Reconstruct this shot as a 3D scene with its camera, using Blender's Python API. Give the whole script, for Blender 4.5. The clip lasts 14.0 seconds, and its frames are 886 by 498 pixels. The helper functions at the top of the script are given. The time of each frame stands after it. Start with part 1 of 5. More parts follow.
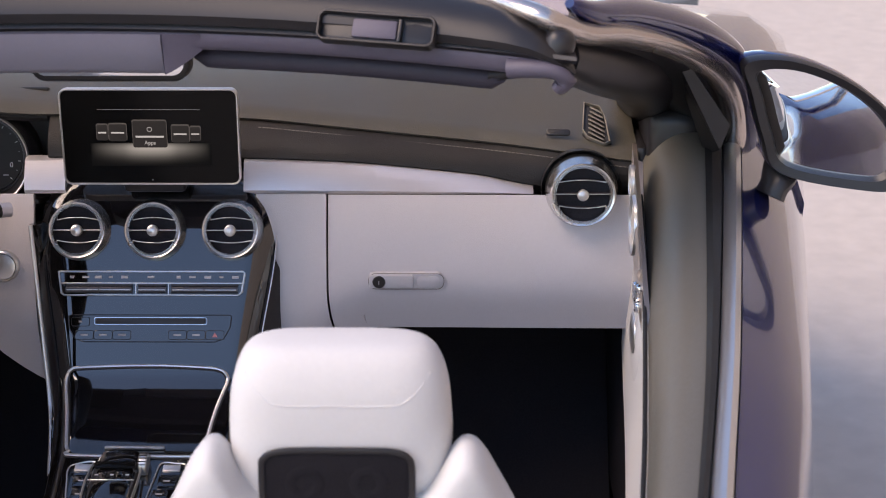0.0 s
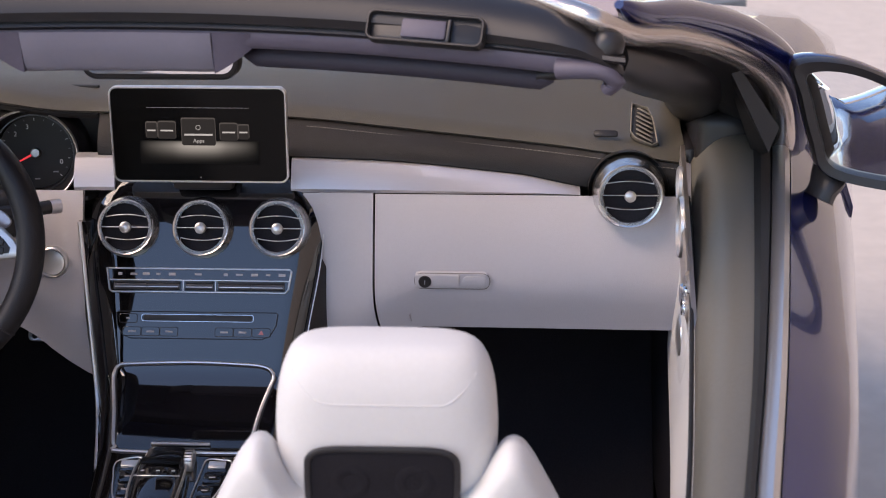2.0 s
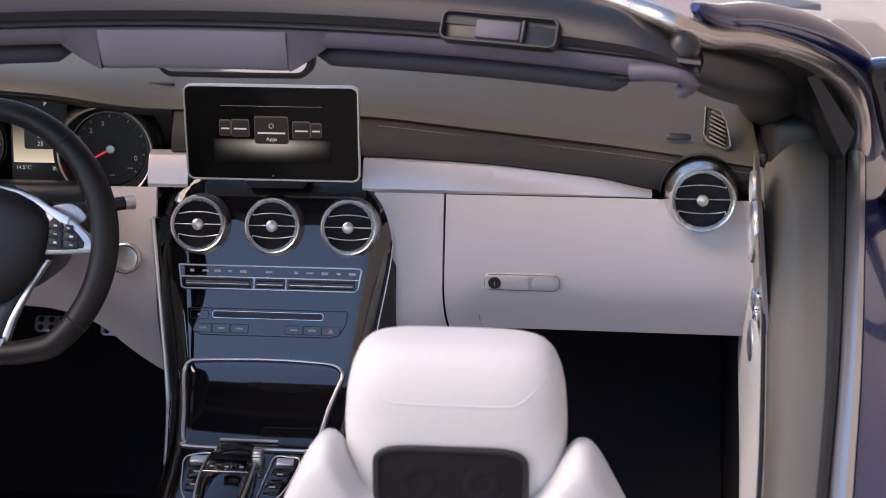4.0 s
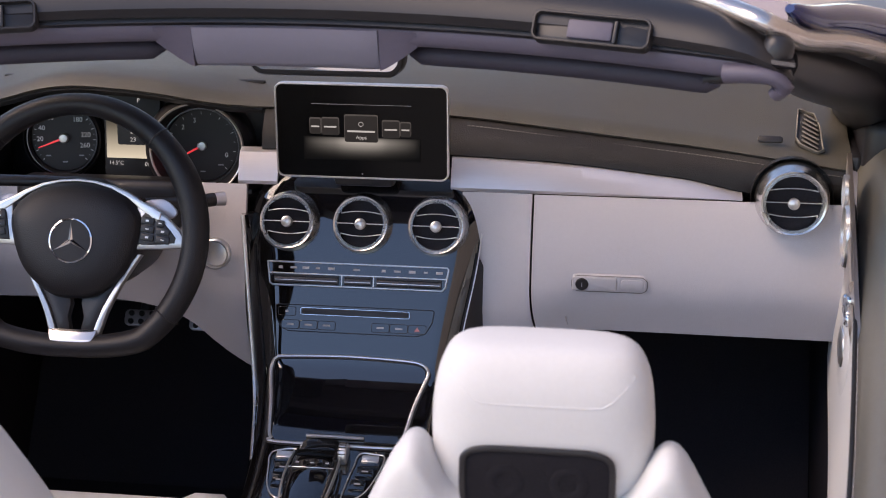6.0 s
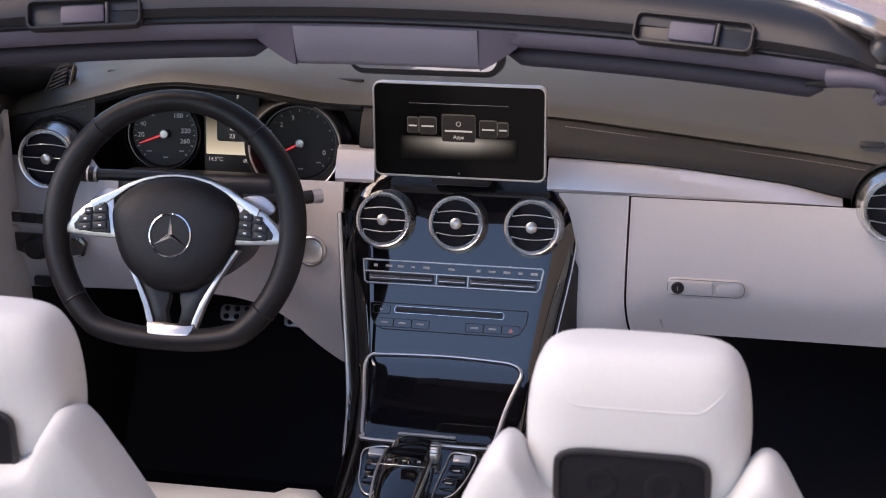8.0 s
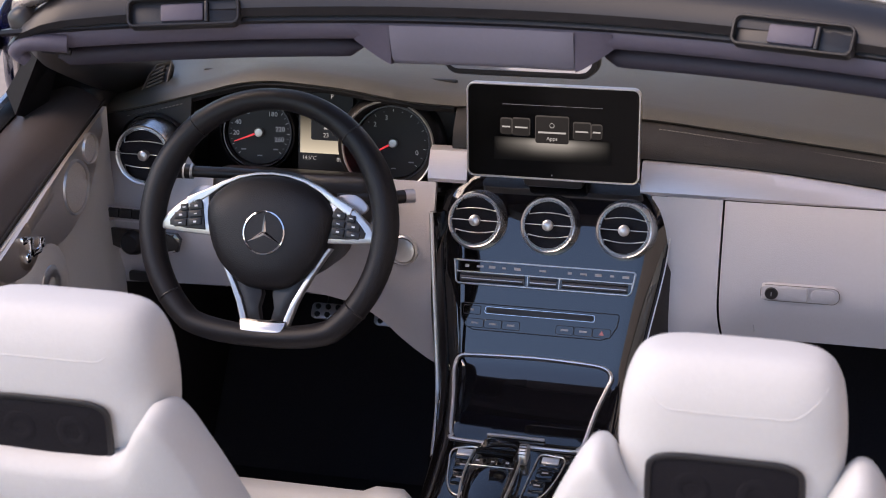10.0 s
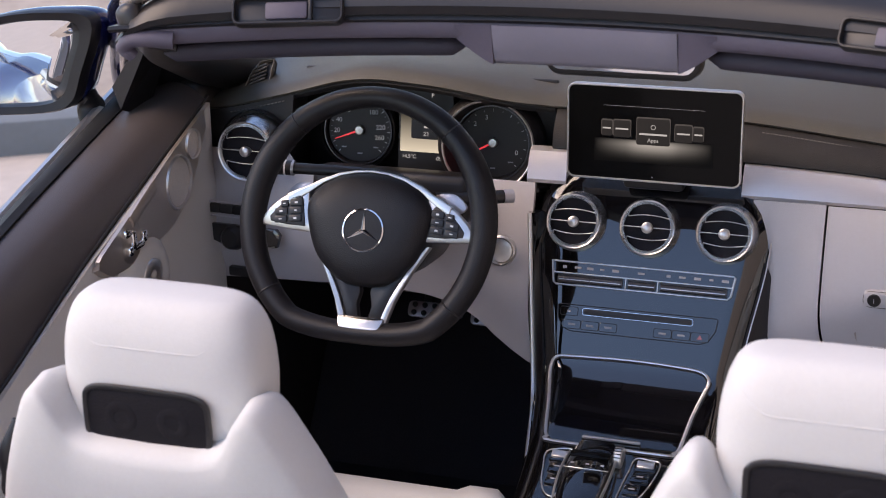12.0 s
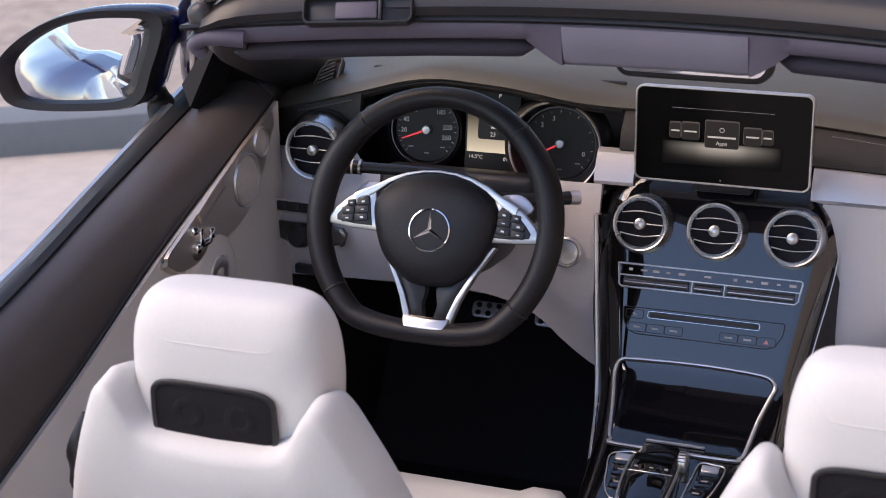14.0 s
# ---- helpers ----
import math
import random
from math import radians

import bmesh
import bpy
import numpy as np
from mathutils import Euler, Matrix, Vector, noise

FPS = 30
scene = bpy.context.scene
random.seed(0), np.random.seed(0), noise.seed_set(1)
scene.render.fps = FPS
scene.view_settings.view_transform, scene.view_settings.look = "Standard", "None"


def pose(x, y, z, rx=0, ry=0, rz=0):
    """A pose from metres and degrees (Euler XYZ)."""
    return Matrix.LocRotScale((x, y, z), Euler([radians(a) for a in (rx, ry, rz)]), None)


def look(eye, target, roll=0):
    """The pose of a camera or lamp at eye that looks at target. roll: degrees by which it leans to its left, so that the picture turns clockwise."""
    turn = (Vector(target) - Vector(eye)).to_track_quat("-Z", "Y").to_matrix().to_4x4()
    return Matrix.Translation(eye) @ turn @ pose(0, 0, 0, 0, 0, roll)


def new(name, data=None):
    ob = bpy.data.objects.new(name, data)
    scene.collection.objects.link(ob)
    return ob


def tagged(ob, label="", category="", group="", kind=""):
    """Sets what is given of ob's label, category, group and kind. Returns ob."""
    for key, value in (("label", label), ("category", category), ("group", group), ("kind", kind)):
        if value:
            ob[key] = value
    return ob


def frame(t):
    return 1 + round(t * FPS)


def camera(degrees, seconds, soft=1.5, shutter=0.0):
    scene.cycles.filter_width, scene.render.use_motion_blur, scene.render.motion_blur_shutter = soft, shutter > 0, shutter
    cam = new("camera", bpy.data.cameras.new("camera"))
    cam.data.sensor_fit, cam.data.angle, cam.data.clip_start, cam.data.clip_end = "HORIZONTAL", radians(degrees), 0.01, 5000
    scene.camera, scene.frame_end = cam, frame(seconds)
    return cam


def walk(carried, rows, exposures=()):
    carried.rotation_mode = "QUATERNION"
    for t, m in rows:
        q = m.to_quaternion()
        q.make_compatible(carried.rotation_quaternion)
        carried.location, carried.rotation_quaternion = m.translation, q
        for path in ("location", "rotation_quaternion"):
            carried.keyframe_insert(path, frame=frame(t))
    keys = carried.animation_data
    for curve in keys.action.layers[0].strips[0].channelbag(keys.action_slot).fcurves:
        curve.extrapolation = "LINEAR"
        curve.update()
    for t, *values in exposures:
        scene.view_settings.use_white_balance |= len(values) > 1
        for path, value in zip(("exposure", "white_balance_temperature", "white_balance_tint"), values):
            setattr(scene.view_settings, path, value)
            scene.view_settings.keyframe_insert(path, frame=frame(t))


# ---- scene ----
cam = camera(30.9, 14.0, soft=1.0)
PATH = [
    (0, (0.458, -2.194, 1.673), (0.427, -0.301, 1.026), -0.2),
    (0.5, (0.459, -2.195, 1.675), (0.415, -0.304, 1.027), -0.2),
    (1, (0.457, -2.196, 1.674), (0.401, -0.304, 1.027), -0.1),
    (1.5, (0.456, -2.195, 1.673), (0.385, -0.304, 1.027), -0.2),
    (2, (0.455, -2.195, 1.674), (0.369, -0.305, 1.027), -0.2),
    (2.5, (0.456, -2.194, 1.673), (0.349, -0.305, 1.027), -0.3),
    (3, (0.453, -2.195, 1.673), (0.328, -0.306, 1.027), -0.2),
    (5.5, (0.449, -2.195, 1.672), (0.2, -0.318, 1.028), -0.4),
    (6, (0.446, -2.195, 1.673), (0.172, -0.322, 1.028), -0.4),
    (6.5, (0.445, -2.195, 1.674), (0.142, -0.326, 1.028), -0.5),
    (7, (0.443, -2.196, 1.674), (0.113, -0.332, 1.029), -0.5),
    (7.5, (0.442, -2.195, 1.672), (0.082, -0.336, 1.029), -0.5),
    (8, (0.439, -2.196, 1.673), (0.054, -0.342, 1.029), -0.5),
    (10.5, (0.432, -2.198, 1.672), (-0.088, -0.376, 1.031), -0.7),
    (11, (0.431, -2.197, 1.673), (-0.118, -0.384, 1.031), -0.7),
    (11.5, (0.429, -2.198, 1.674), (-0.146, -0.393, 1.032), -0.7),
    (12, (0.429, -2.198, 1.673), (-0.176, -0.402, 1.032), -0.8),
    (12.5, (0.427, -2.199, 1.673), (-0.201, -0.412, 1.033), -0.8),
    (13, (0.424, -2.199, 1.673), (-0.226, -0.419, 1.033), -0.8),
    (13.5, (0.423, -2.2, 1.674), (-0.243, -0.426, 1.033), -0.8),
    (14, (0.423, -2.2, 1.675), (-0.254, -0.43, 1.034), -0.8),
]
walk(cam, [(t, look(eye, target, roll)) for t, eye, target, roll in PATH], [(0, 0.78, 7300, 19)])
cam.data.dof.use_dof = True
cam.data.dof.focus_distance = 2.35
cam.data.dof.aperture_fstop = 9.0

# ---- daylight: clear sky with a hazy wide sun on the driver's side ----
world = bpy.data.worlds.new("sky")
scene.world = world
world.use_nodes = True
wn = world.node_tree
sky = wn.nodes.new("ShaderNodeTexSky")
sky.sky_type = "NISHITA"
sky.sun_disc = False
sky.sun_elevation = radians(46)
sky.sun_rotation = radians(243)
sky.dust_density = 0.2
sky.ozone_density = 3.0
sky.air_density = 1.0
wn.links.new(sky.outputs[0], wn.nodes["Background"].inputs[0])
wn.nodes["Background"].inputs[1].default_value = 0.19
sun = new("sun", bpy.data.lights.new("sun", "SUN"))
sun.data.energy = 1.9
sun.data.angle = radians(45)
sun.data.color = (1.0, 0.82, 0.65)
sun.matrix_world = look((-3.6, -1.8, 4.5), (0, 0, 0.4))

# ---- materials ----


def material(name, color, rough=0.5, metal=0.0, grain=0.0, grain_scale=200.0, bump=0.0, bump_scale=400.0,
             coat=0.0, spec=0.5, wear=0.0, stretch=(1, 1, 1)):
    """A surface with fine grain, larger stains and relief, at real size."""
    m = bpy.data.materials.new(name)
    m.use_nodes = True
    nt = m.node_tree
    b = nt.nodes["Principled BSDF"]
    b.inputs["Roughness"].default_value = rough
    b.inputs["Metallic"].default_value = metal
    b.inputs["Coat Weight"].default_value = coat
    b.inputs["Coat Roughness"].default_value = 0.03
    b.inputs["Specular IOR Level"].default_value = spec
    coord = nt.nodes.new("ShaderNodeTexCoord")
    mp = nt.nodes.new("ShaderNodeMapping")
    mp.inputs["Scale"].default_value = stretch
    nt.links.new(coord.outputs["Object"], mp.inputs[0])
    fine = nt.nodes.new("ShaderNodeTexNoise")
    fine.inputs["Scale"].default_value = grain_scale
    fine.inputs["Detail"].default_value = 4
    nt.links.new(mp.outputs[0], fine.inputs["Vector"])
    broad = nt.nodes.new("ShaderNodeTexNoise")
    broad.inputs["Scale"].default_value = 9
    broad.inputs["Detail"].default_value = 3
    nt.links.new(mp.outputs[0], broad.inputs["Vector"])
    c1 = nt.nodes.new("ShaderNodeMixRGB")
    c1.inputs[1].default_value = (*[c * (1 - grain) for c in color], 1)
    c1.inputs[2].default_value = (*[min(1, c * (1 + grain)) for c in color], 1)
    nt.links.new(fine.outputs[0], c1.inputs[0])
    c2 = nt.nodes.new("ShaderNodeMixRGB")
    c2.blend_type = "MULTIPLY"
    c2.inputs[0].default_value = wear
    nt.links.new(c1.outputs[0], c2.inputs[1])
    nt.links.new(broad.outputs[0], c2.inputs[2])
    nt.links.new(c2.outputs[0], b.inputs["Base Color"])
    r = nt.nodes.new("ShaderNodeMapRange")
    r.inputs["To Min"].default_value = max(0.0, rough * 0.85)
    r.inputs["To Max"].default_value = min(1.0, rough * 1.15)
    nt.links.new(broad.outputs[0], r.inputs["Value"])
    nt.links.new(r.outputs[0], b.inputs["Roughness"])
    if bump:
        v = nt.nodes.new("ShaderNodeTexVoronoi")
        v.inputs["Scale"].default_value = bump_scale
        nt.links.new(mp.outputs[0], v.inputs["Vector"])
        bp = nt.nodes.new("ShaderNodeBump")
        bp.inputs["Strength"].default_value = bump
        bp.inputs["Distance"].default_value = 0.0006
        nt.links.new(v.outputs["Distance"], bp.inputs["Height"])
        nt.links.new(bp.outputs[0], b.inputs["Normal"])
    return m


def glowing(name, color, strength):
    m = bpy.data.materials.new(name)
    m.use_nodes = True
    b = m.node_tree.nodes["Principled BSDF"]
    b.inputs["Base Color"].default_value = (0.01, 0.01, 0.01, 1)
    b.inputs["Emission Color"].default_value = (*color, 1)
    b.inputs["Emission Strength"].default_value = strength
    b.inputs["Specular IOR Level"].default_value = 0.0
    b.inputs["Roughness"].default_value = 0.1
    return m


WHITE_LEATHER = material("white_leather", (0.635, 0.63, 0.62), 0.62, spec=0.35, grain=0.03, bump=0.25, bump_scale=500, wear=0.06)
GREY_LEATHER = material("grey_leather", (0.50, 0.485, 0.51), 0.48, grain=0.03, bump=0.25, bump_scale=600, wear=0.08)
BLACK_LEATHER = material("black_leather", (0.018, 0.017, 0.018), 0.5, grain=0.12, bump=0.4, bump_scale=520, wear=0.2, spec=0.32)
WHEEL_LEATHER = material("wheel_leather", (0.012, 0.011, 0.013), 0.45, grain=0.1, bump=0.35, bump_scale=700, wear=0.2, spec=0.35)
# black leather of the passenger door, base lightened for the light it catches
LIT_LEATHER = material("black_leather_lit", (0.135, 0.130, 0.112), 0.46, grain=0.10, bump=0.35, bump_scale=520, wear=0.15)
# black leather of the driver door, sky sheen put into the base colour
SHEEN_LEATHER = material("black_leather_sky_sheen", (0.075, 0.062, 0.060), 0.42, grain=0.12, bump=0.3, bump_scale=520, wear=0.2)
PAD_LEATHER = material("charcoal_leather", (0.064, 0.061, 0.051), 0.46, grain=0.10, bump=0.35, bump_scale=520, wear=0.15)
BLACK_PLASTIC = material("black_plastic", (0.014, 0.013, 0.015), 0.38, grain=0.1, bump=0.15, bump_scale=900, wear=0.2)
VOID_BLACK = material("black_carpet", (0.034, 0.032, 0.037), 0.95, grain=0.4, grain_scale=500, bump=0.3, bump_scale=700, spec=0.1)
HEADER_LINING = material("header_lining", (0.105, 0.092, 0.125), 0.55, grain=0.08, bump=0.2, bump_scale=900, wear=0.15)
HEADER_RUBBER = material("header_rubber", (0.022, 0.020, 0.021), 0.36, grain=0.08, wear=0.2)
VISOR_CLOTH = material("visor_cloth", (0.030, 0.026, 0.040), 0.65, grain=0.1, bump=0.2, bump_scale=1200, wear=0.1)
LIGHT_BOX = material("overhead_plastic", (0.20, 0.19, 0.235), 0.5, grain=0.04, bump=0.1, bump_scale=900, wear=0.1)
GRILLE_GREY = material("grille_grey", (0.14, 0.13, 0.115), 0.45, grain=0.1, wear=0.15)
GUNMETAL = material("gunmetal", (0.09, 0.09, 0.10), 0.32, metal=0.8, grain=0.1, grain_scale=400, wear=0.1)
PIANO = material("piano_black", (0.004, 0.004, 0.005), 0.03, coat=1.0, grain=0.0, spec=0.5)
PIANO.node_tree.nodes["Principled BSDF"].inputs["Coat IOR"].default_value = 1.62
SATIN_TRIM = material("satin_aluminium_trim", (0.60, 0.585, 0.62), 0.36, metal=0.65, grain=0.05, grain_scale=60, stretch=(1, 30, 30), wear=0.05)
BRONZE_SATIN = material("bronze_satin", (0.60, 0.54, 0.50), 0.26, metal=0.9, grain=0.04, wear=0.08)
BRUSHED = material("brushed_aluminium", (0.66, 0.59, 0.53), 0.42, metal=1.0, grain=0.14, grain_scale=150, stretch=(30, 1, 30), wear=0.08)
SATIN = material("satin_silver", (0.66, 0.65, 0.64), 0.30, metal=0.85, grain=0.03, wear=0.05)
RING_METAL = material("ring_metal", (0.74, 0.73, 0.72), 0.27, metal=1.0, grain=0.03, wear=0.05)
CHROME = material("chrome", (0.82, 0.82, 0.83), 0.07, metal=1.0, grain=0.0)
PAINT = material("blue_metallic_paint", (0.008, 0.012, 0.075), 0.18, metal=0.2, grain=0.15, grain_scale=900, coat=1.0)
RUBBER = material("seal_rubber", (0.012, 0.012, 0.012), 0.6, grain=0.1, wear=0.2)
MESH_BLACK = material("black_mesh", (0.012, 0.011, 0.014), 0.7, spec=0.15, grain=0.5, grain_scale=900, bump=0.8, bump_scale=500)
MIRROR = material("mirror_silver", (0.86, 0.88, 0.90), 0.01, metal=1.0)
STITCH = material("grey_thread", (0.17, 0.16, 0.15), 0.8, grain=0.2)
RED = material("red_needle", (0.85, 0.05, 0.06), 0.4)
rb = RED.node_tree.nodes["Principled BSDF"]
rb.inputs["Emission Color"].default_value = (0.9, 0.06, 0.08, 1)
rb.inputs["Emission Strength"].default_value = 0.35
PINK_MARK = material("red_marking", (0.42, 0.16, 0.17), 0.5)
MARKING = material("dial_marking", (0.75, 0.75, 0.75), 0.5)
DIM_MARKING = material("dim_marking", (0.30, 0.30, 0.33), 0.5)
DIAL = material("dial_face", (0.010, 0.010, 0.011), 0.5, grain=0.2)
CONCRETE = material("pale_concrete", (0.62, 0.565, 0.51), 0.85, grain=0.10, grain_scale=14, bump=0.4, bump_scale=60, wear=0.25)
KERB = material("blue_grey_kerb", (0.20, 0.235, 0.26), 0.8, grain=0.08, grain_scale=40, bump=0.3, bump_scale=80, wear=0.2)
RUBBLE = material("beige_rubble", (0.52, 0.46, 0.40), 0.9, grain=0.35, grain_scale=8, bump=0.8, bump_scale=14, wear=0.4)
DISPLAY_GLASS = material("display_glass", (0.004, 0.004, 0.004), 0.12, spec=0.12)
# tone of the added wall, chosen for its reflection in the paint
WALL = material("reflected_brown", (0.42, 0.35, 0.30), 0.9, grain=0.08, grain_scale=6, bump=0.4, bump_scale=30, wear=0.3)
SCREEN_GLOW = glowing("screen_glow", (0.85, 0.83, 0.78), 0.28)
gt = SCREEN_GLOW.node_tree
gc, gs = gt.nodes.new("ShaderNodeTexCoord"), gt.nodes.new("ShaderNodeSeparateXYZ")
gt.links.new(gc.outputs["Generated"], gs.inputs[0])
gx, gz, gm = gt.nodes.new("ShaderNodeFloatCurve"), gt.nodes.new("ShaderNodeFloatCurve"), gt.nodes.new("ShaderNodeMath")
for node, mid in ((gx, ((0.0, 0.0), (0.25, 0.45), (0.5, 1.0), (0.75, 0.45), (1.0, 0.0))), (gz, ((0.0, 0.0), (0.35, 0.05), (0.62, 0.18), (0.80, 0.25), (1.0, 0.02)))):
    c = node.mapping.curves[0]
    c.points[0].location, c.points[-1].location = mid[0], mid[-1]
    for px, py in mid[1:-1]:
        c.points.new(px, py)
gm.operation = "MULTIPLY"
gt.links.new(gs.outputs["X"], gx.inputs["Value"])
gt.links.new(gs.outputs["Z"], gz.inputs["Value"])
gt.links.new(gx.outputs[0], gm.inputs[0])
gt.links.new(gz.outputs[0], gm.inputs[1])
gt.links.new(gm.outputs[0], gt.nodes["Principled BSDF"].inputs["Emission Strength"])
TILE_FACE = glowing("screen_tile_face", (0.30, 0.28, 0.28), 0.045)
TILE_GLOW = glowing("screen_tile", (0.30, 0.28, 0.27), 0.16)
TEXT_GLOW = glowing("screen_text", (0.9, 0.9, 0.9), 0.32)
DISPLAY_GLOW = glowing("cluster_display", (0.84, 0.78, 0.62), 0.3)
dt = DISPLAY_GLOW.node_tree
dc, ds, dr_ = dt.nodes.new("ShaderNodeTexCoord"), dt.nodes.new("ShaderNodeSeparateXYZ"), dt.nodes.new("ShaderNodeFloatCurve")
dr_.mapping.curves[0].points[0].location, dr_.mapping.curves[0].points[-1].location = (0, 0.50), (1, 0.03)
dr_.mapping.curves[0].points.new(0.35, 0.30)
dt.links.new(dc.outputs["Generated"], ds.inputs[0])
dt.links.new(ds.outputs["Z"], dr_.inputs["Value"])
dt.links.new(dr_.outputs[0], dt.nodes["Principled BSDF"].inputs["Emission Strength"])

glass = bpy.data.materials.new("clear_glass")
glass.use_nodes = True
gb = glass.node_tree.nodes["Principled BSDF"]
gb.inputs["Transmission Weight"].default_value = 1.0
gb.inputs["Roughness"].default_value = 0.0
gb.inputs["IOR"].default_value = 1.45
GLASS = glass

# ---- mesh helpers ----
ORIGIN = {}


def thing(name, loc, label, category, group="", kind=""):
    ob = new(name)
    ob.location = loc
    ob.empty_display_size = 0.05
    ORIGIN[ob] = Vector(loc)
    return tagged(ob, label, category, group, kind)


def part(name, bm, mat, parent=None, label="", sharp=40):
    """One mesh object under a thing or a part; the bmesh is in world coordinates."""
    o = ORIGIN.get(parent, Vector((0, 0, 0)))
    bmesh.ops.translate(bm, verts=bm.verts, vec=-o)
    bmesh.ops.recalc_face_normals(bm, faces=bm.faces)
    me = bpy.data.meshes.new(name)
    bm.to_mesh(me)
    bm.free()
    me.materials.append(mat)
    me.shade_smooth()
    me.set_sharp_from_angle(angle=radians(sharp))
    ob = new(name, me)
    if parent is not None:
        ob.parent = parent
    ORIGIN[ob] = o
    if label:
        ob["label"] = label
    return ob


def joined(*bms):
    out = bmesh.new()
    for b in bms:
        me = bpy.data.meshes.new("tmp")
        b.to_mesh(me)
        out.from_mesh(me)
        bpy.data.meshes.remove(me)
        b.free()
    return out


def moved(bm, m):
    bmesh.ops.transform(bm, matrix=m, verts=bm.verts)
    return bm


def loft(sections, closed=True, caps=True):
    """Skin through sections (lists of equally many points); closed: each section is a loop."""
    bm = bmesh.new()
    rows = [[bm.verts.new(p) for p in s] for s in sections]
    n = len(rows[0])
    for a, b in zip(rows, rows[1:]):
        for i in range(n if closed else n - 1):
            j = (i + 1) % n
            bm.faces.new((a[i], a[j], b[j], b[i]))
    if caps and closed:
        bm.faces.new(rows[0][::-1])
        bm.faces.new(rows[-1])
    return bm


def sheet(sections, thick):
    """An open skin given thickness behind its face."""
    bm = loft(sections, closed=False)
    bmesh.ops.recalc_face_normals(bm, faces=bm.faces)
    bmesh.ops.solidify(bm, geom=bm.faces[:], thickness=thick)
    return bm


def rbox(sx, sy, sz, r=0.004, seg=2, m=None):
    bm = bmesh.new()
    bmesh.ops.create_cube(bm, size=1)
    bmesh.ops.scale(bm, vec=(sx, sy, sz), verts=bm.verts)
    if r:
        bmesh.ops.bevel(bm, geom=bm.edges[:], offset=r, segments=seg, affect="EDGES", profile=0.5)
    return moved(bm, m) if m is not None else bm


def outline(w, h, r, n=6):
    """A rounded rectangle in x, y."""
    pts = []
    for cx, cy, a0 in ((w / 2 - r, h / 2 - r, 0), (-w / 2 + r, h / 2 - r, 90), (-w / 2 + r, -h / 2 + r, 180), (w / 2 - r, -h / 2 + r, 270)):
        for i in range(n + 1):
            a = radians(a0 + 90 * i / n)
            pts.append((cx + r * math.cos(a), cy + r * math.sin(a)))
    return pts


def inset(pts, d):
    """The outline drawn in (or out) by d towards its middle."""
    out = []
    n = len(pts)
    for i in range(n):
        a, b, c = Vector(pts[i - 1]), Vector(pts[i]), Vector(pts[(i + 1) % n])
        t = (c - a).normalized() if (c - a).length > 1e-9 else Vector((1, 0))
        out.append(tuple(b + Vector((-t.y, t.x)) * d))
    return out


def slab(pts, depth, bevel=0.0015, m=None):
    """A flat body with softened edges: its outline lies in x, y, its face towards +z."""
    secs = [[(x, y, -depth) for x, y in pts], [(x, y, -bevel) for x, y in pts]]
    if bevel:
        secs.append([(x, y, -bevel * 0.3) for x, y in inset(pts, bevel * 0.3)])
        secs.append([(x, y, 0) for x, y in inset(pts, bevel)])
    bm = loft(secs)
    return moved(bm, m) if m is not None else bm


def rim(pts, width, depth, m=None, raise_by=0.0015):
    """A raised frame along an outline in x, y."""
    a, b = pts, inset(pts, width)
    secs = [[(x, y, -depth) for x, y in a], [(x, y, 0) for x, y in a],
            [(x, y, raise_by) for x, y in inset(pts, width * 0.3)], [(x, y, raise_by) for x, y in inset(pts, width * 0.7)],
            [(x, y, 0) for x, y in b], [(x, y, -depth) for x, y in b]]
    bm = loft(secs, caps=False)
    return moved(bm, m) if m is not None else bm


def lathe(profile, n=40, m=None):
    """Turned about z: profile of (radius, z)."""
    secs = [[(r * math.cos(2 * math.pi * i / n), r * math.sin(2 * math.pi * i / n), z) for i in range(n)] for r, z in profile]
    bm = loft(secs, caps=False)
    for k, (r, z) in ((0, profile[0]), (-1, profile[-1])):
        if r < 1e-4:
            bmesh.ops.remove_doubles(bm, verts=bm.verts, dist=1e-5)
    return moved(bm, m) if m is not None else bm


def smooth_path(pts, k=6, closed=False):
    """A Catmull-Rom curve through points."""
    P = [Vector(p) for p in pts]
    n = len(P)
    out = []
    for i in range(n if closed else n - 1):
        a, b, c, d = (P[(i - 1) % n] if closed or i else P[0] * 2 - P[1]), P[i], P[(i + 1) % n], (P[(i + 2) % n] if closed or i + 2 < n else P[-1] * 2 - P[-2])
        for j in range(k):
            t = j / k
            out.append(0.5 * ((2 * b) + (c - a) * t + (2 * a - 5 * b + 4 * c - d) * t * t + (3 * b - a - 3 * c + d) * t ** 3))
    if not closed:
        out.append(P[-1])
    return out


def tube(path, rx, ry=None, n=12, closed=False, up=(0, 0, 1), taper=None):
    """Swept along a path; rx across, ry along the up side."""
    ry = ry or rx
    P = [Vector(p) for p in path]
    N = len(P)
    secs = []
    for i, p in enumerate(P):
        a = P[(i - 1) % N] if closed or i else P[0]
        b = P[(i + 1) % N] if closed or i + 1 < N else P[-1]
        t = (b - a).normalized()
        s = t.cross(Vector(up))
        s = s.normalized() if s.length > 1e-6 else Vector((1, 0, 0))
        u = s.cross(t).normalized()
        k = taper(i / max(1, N - 1)) if taper else 1
        secs.append([p + s * (rx * k * math.cos(2 * math.pi * j / n)) + u * (ry * k * math.sin(2 * math.pi * j / n)) for j in range(n)])
    if closed:
        secs.append(secs[0])
        bm = loft(secs, caps=False)
        bmesh.ops.remove_doubles(bm, verts=bm.verts, dist=1e-6)
        return bm
    return loft(secs)


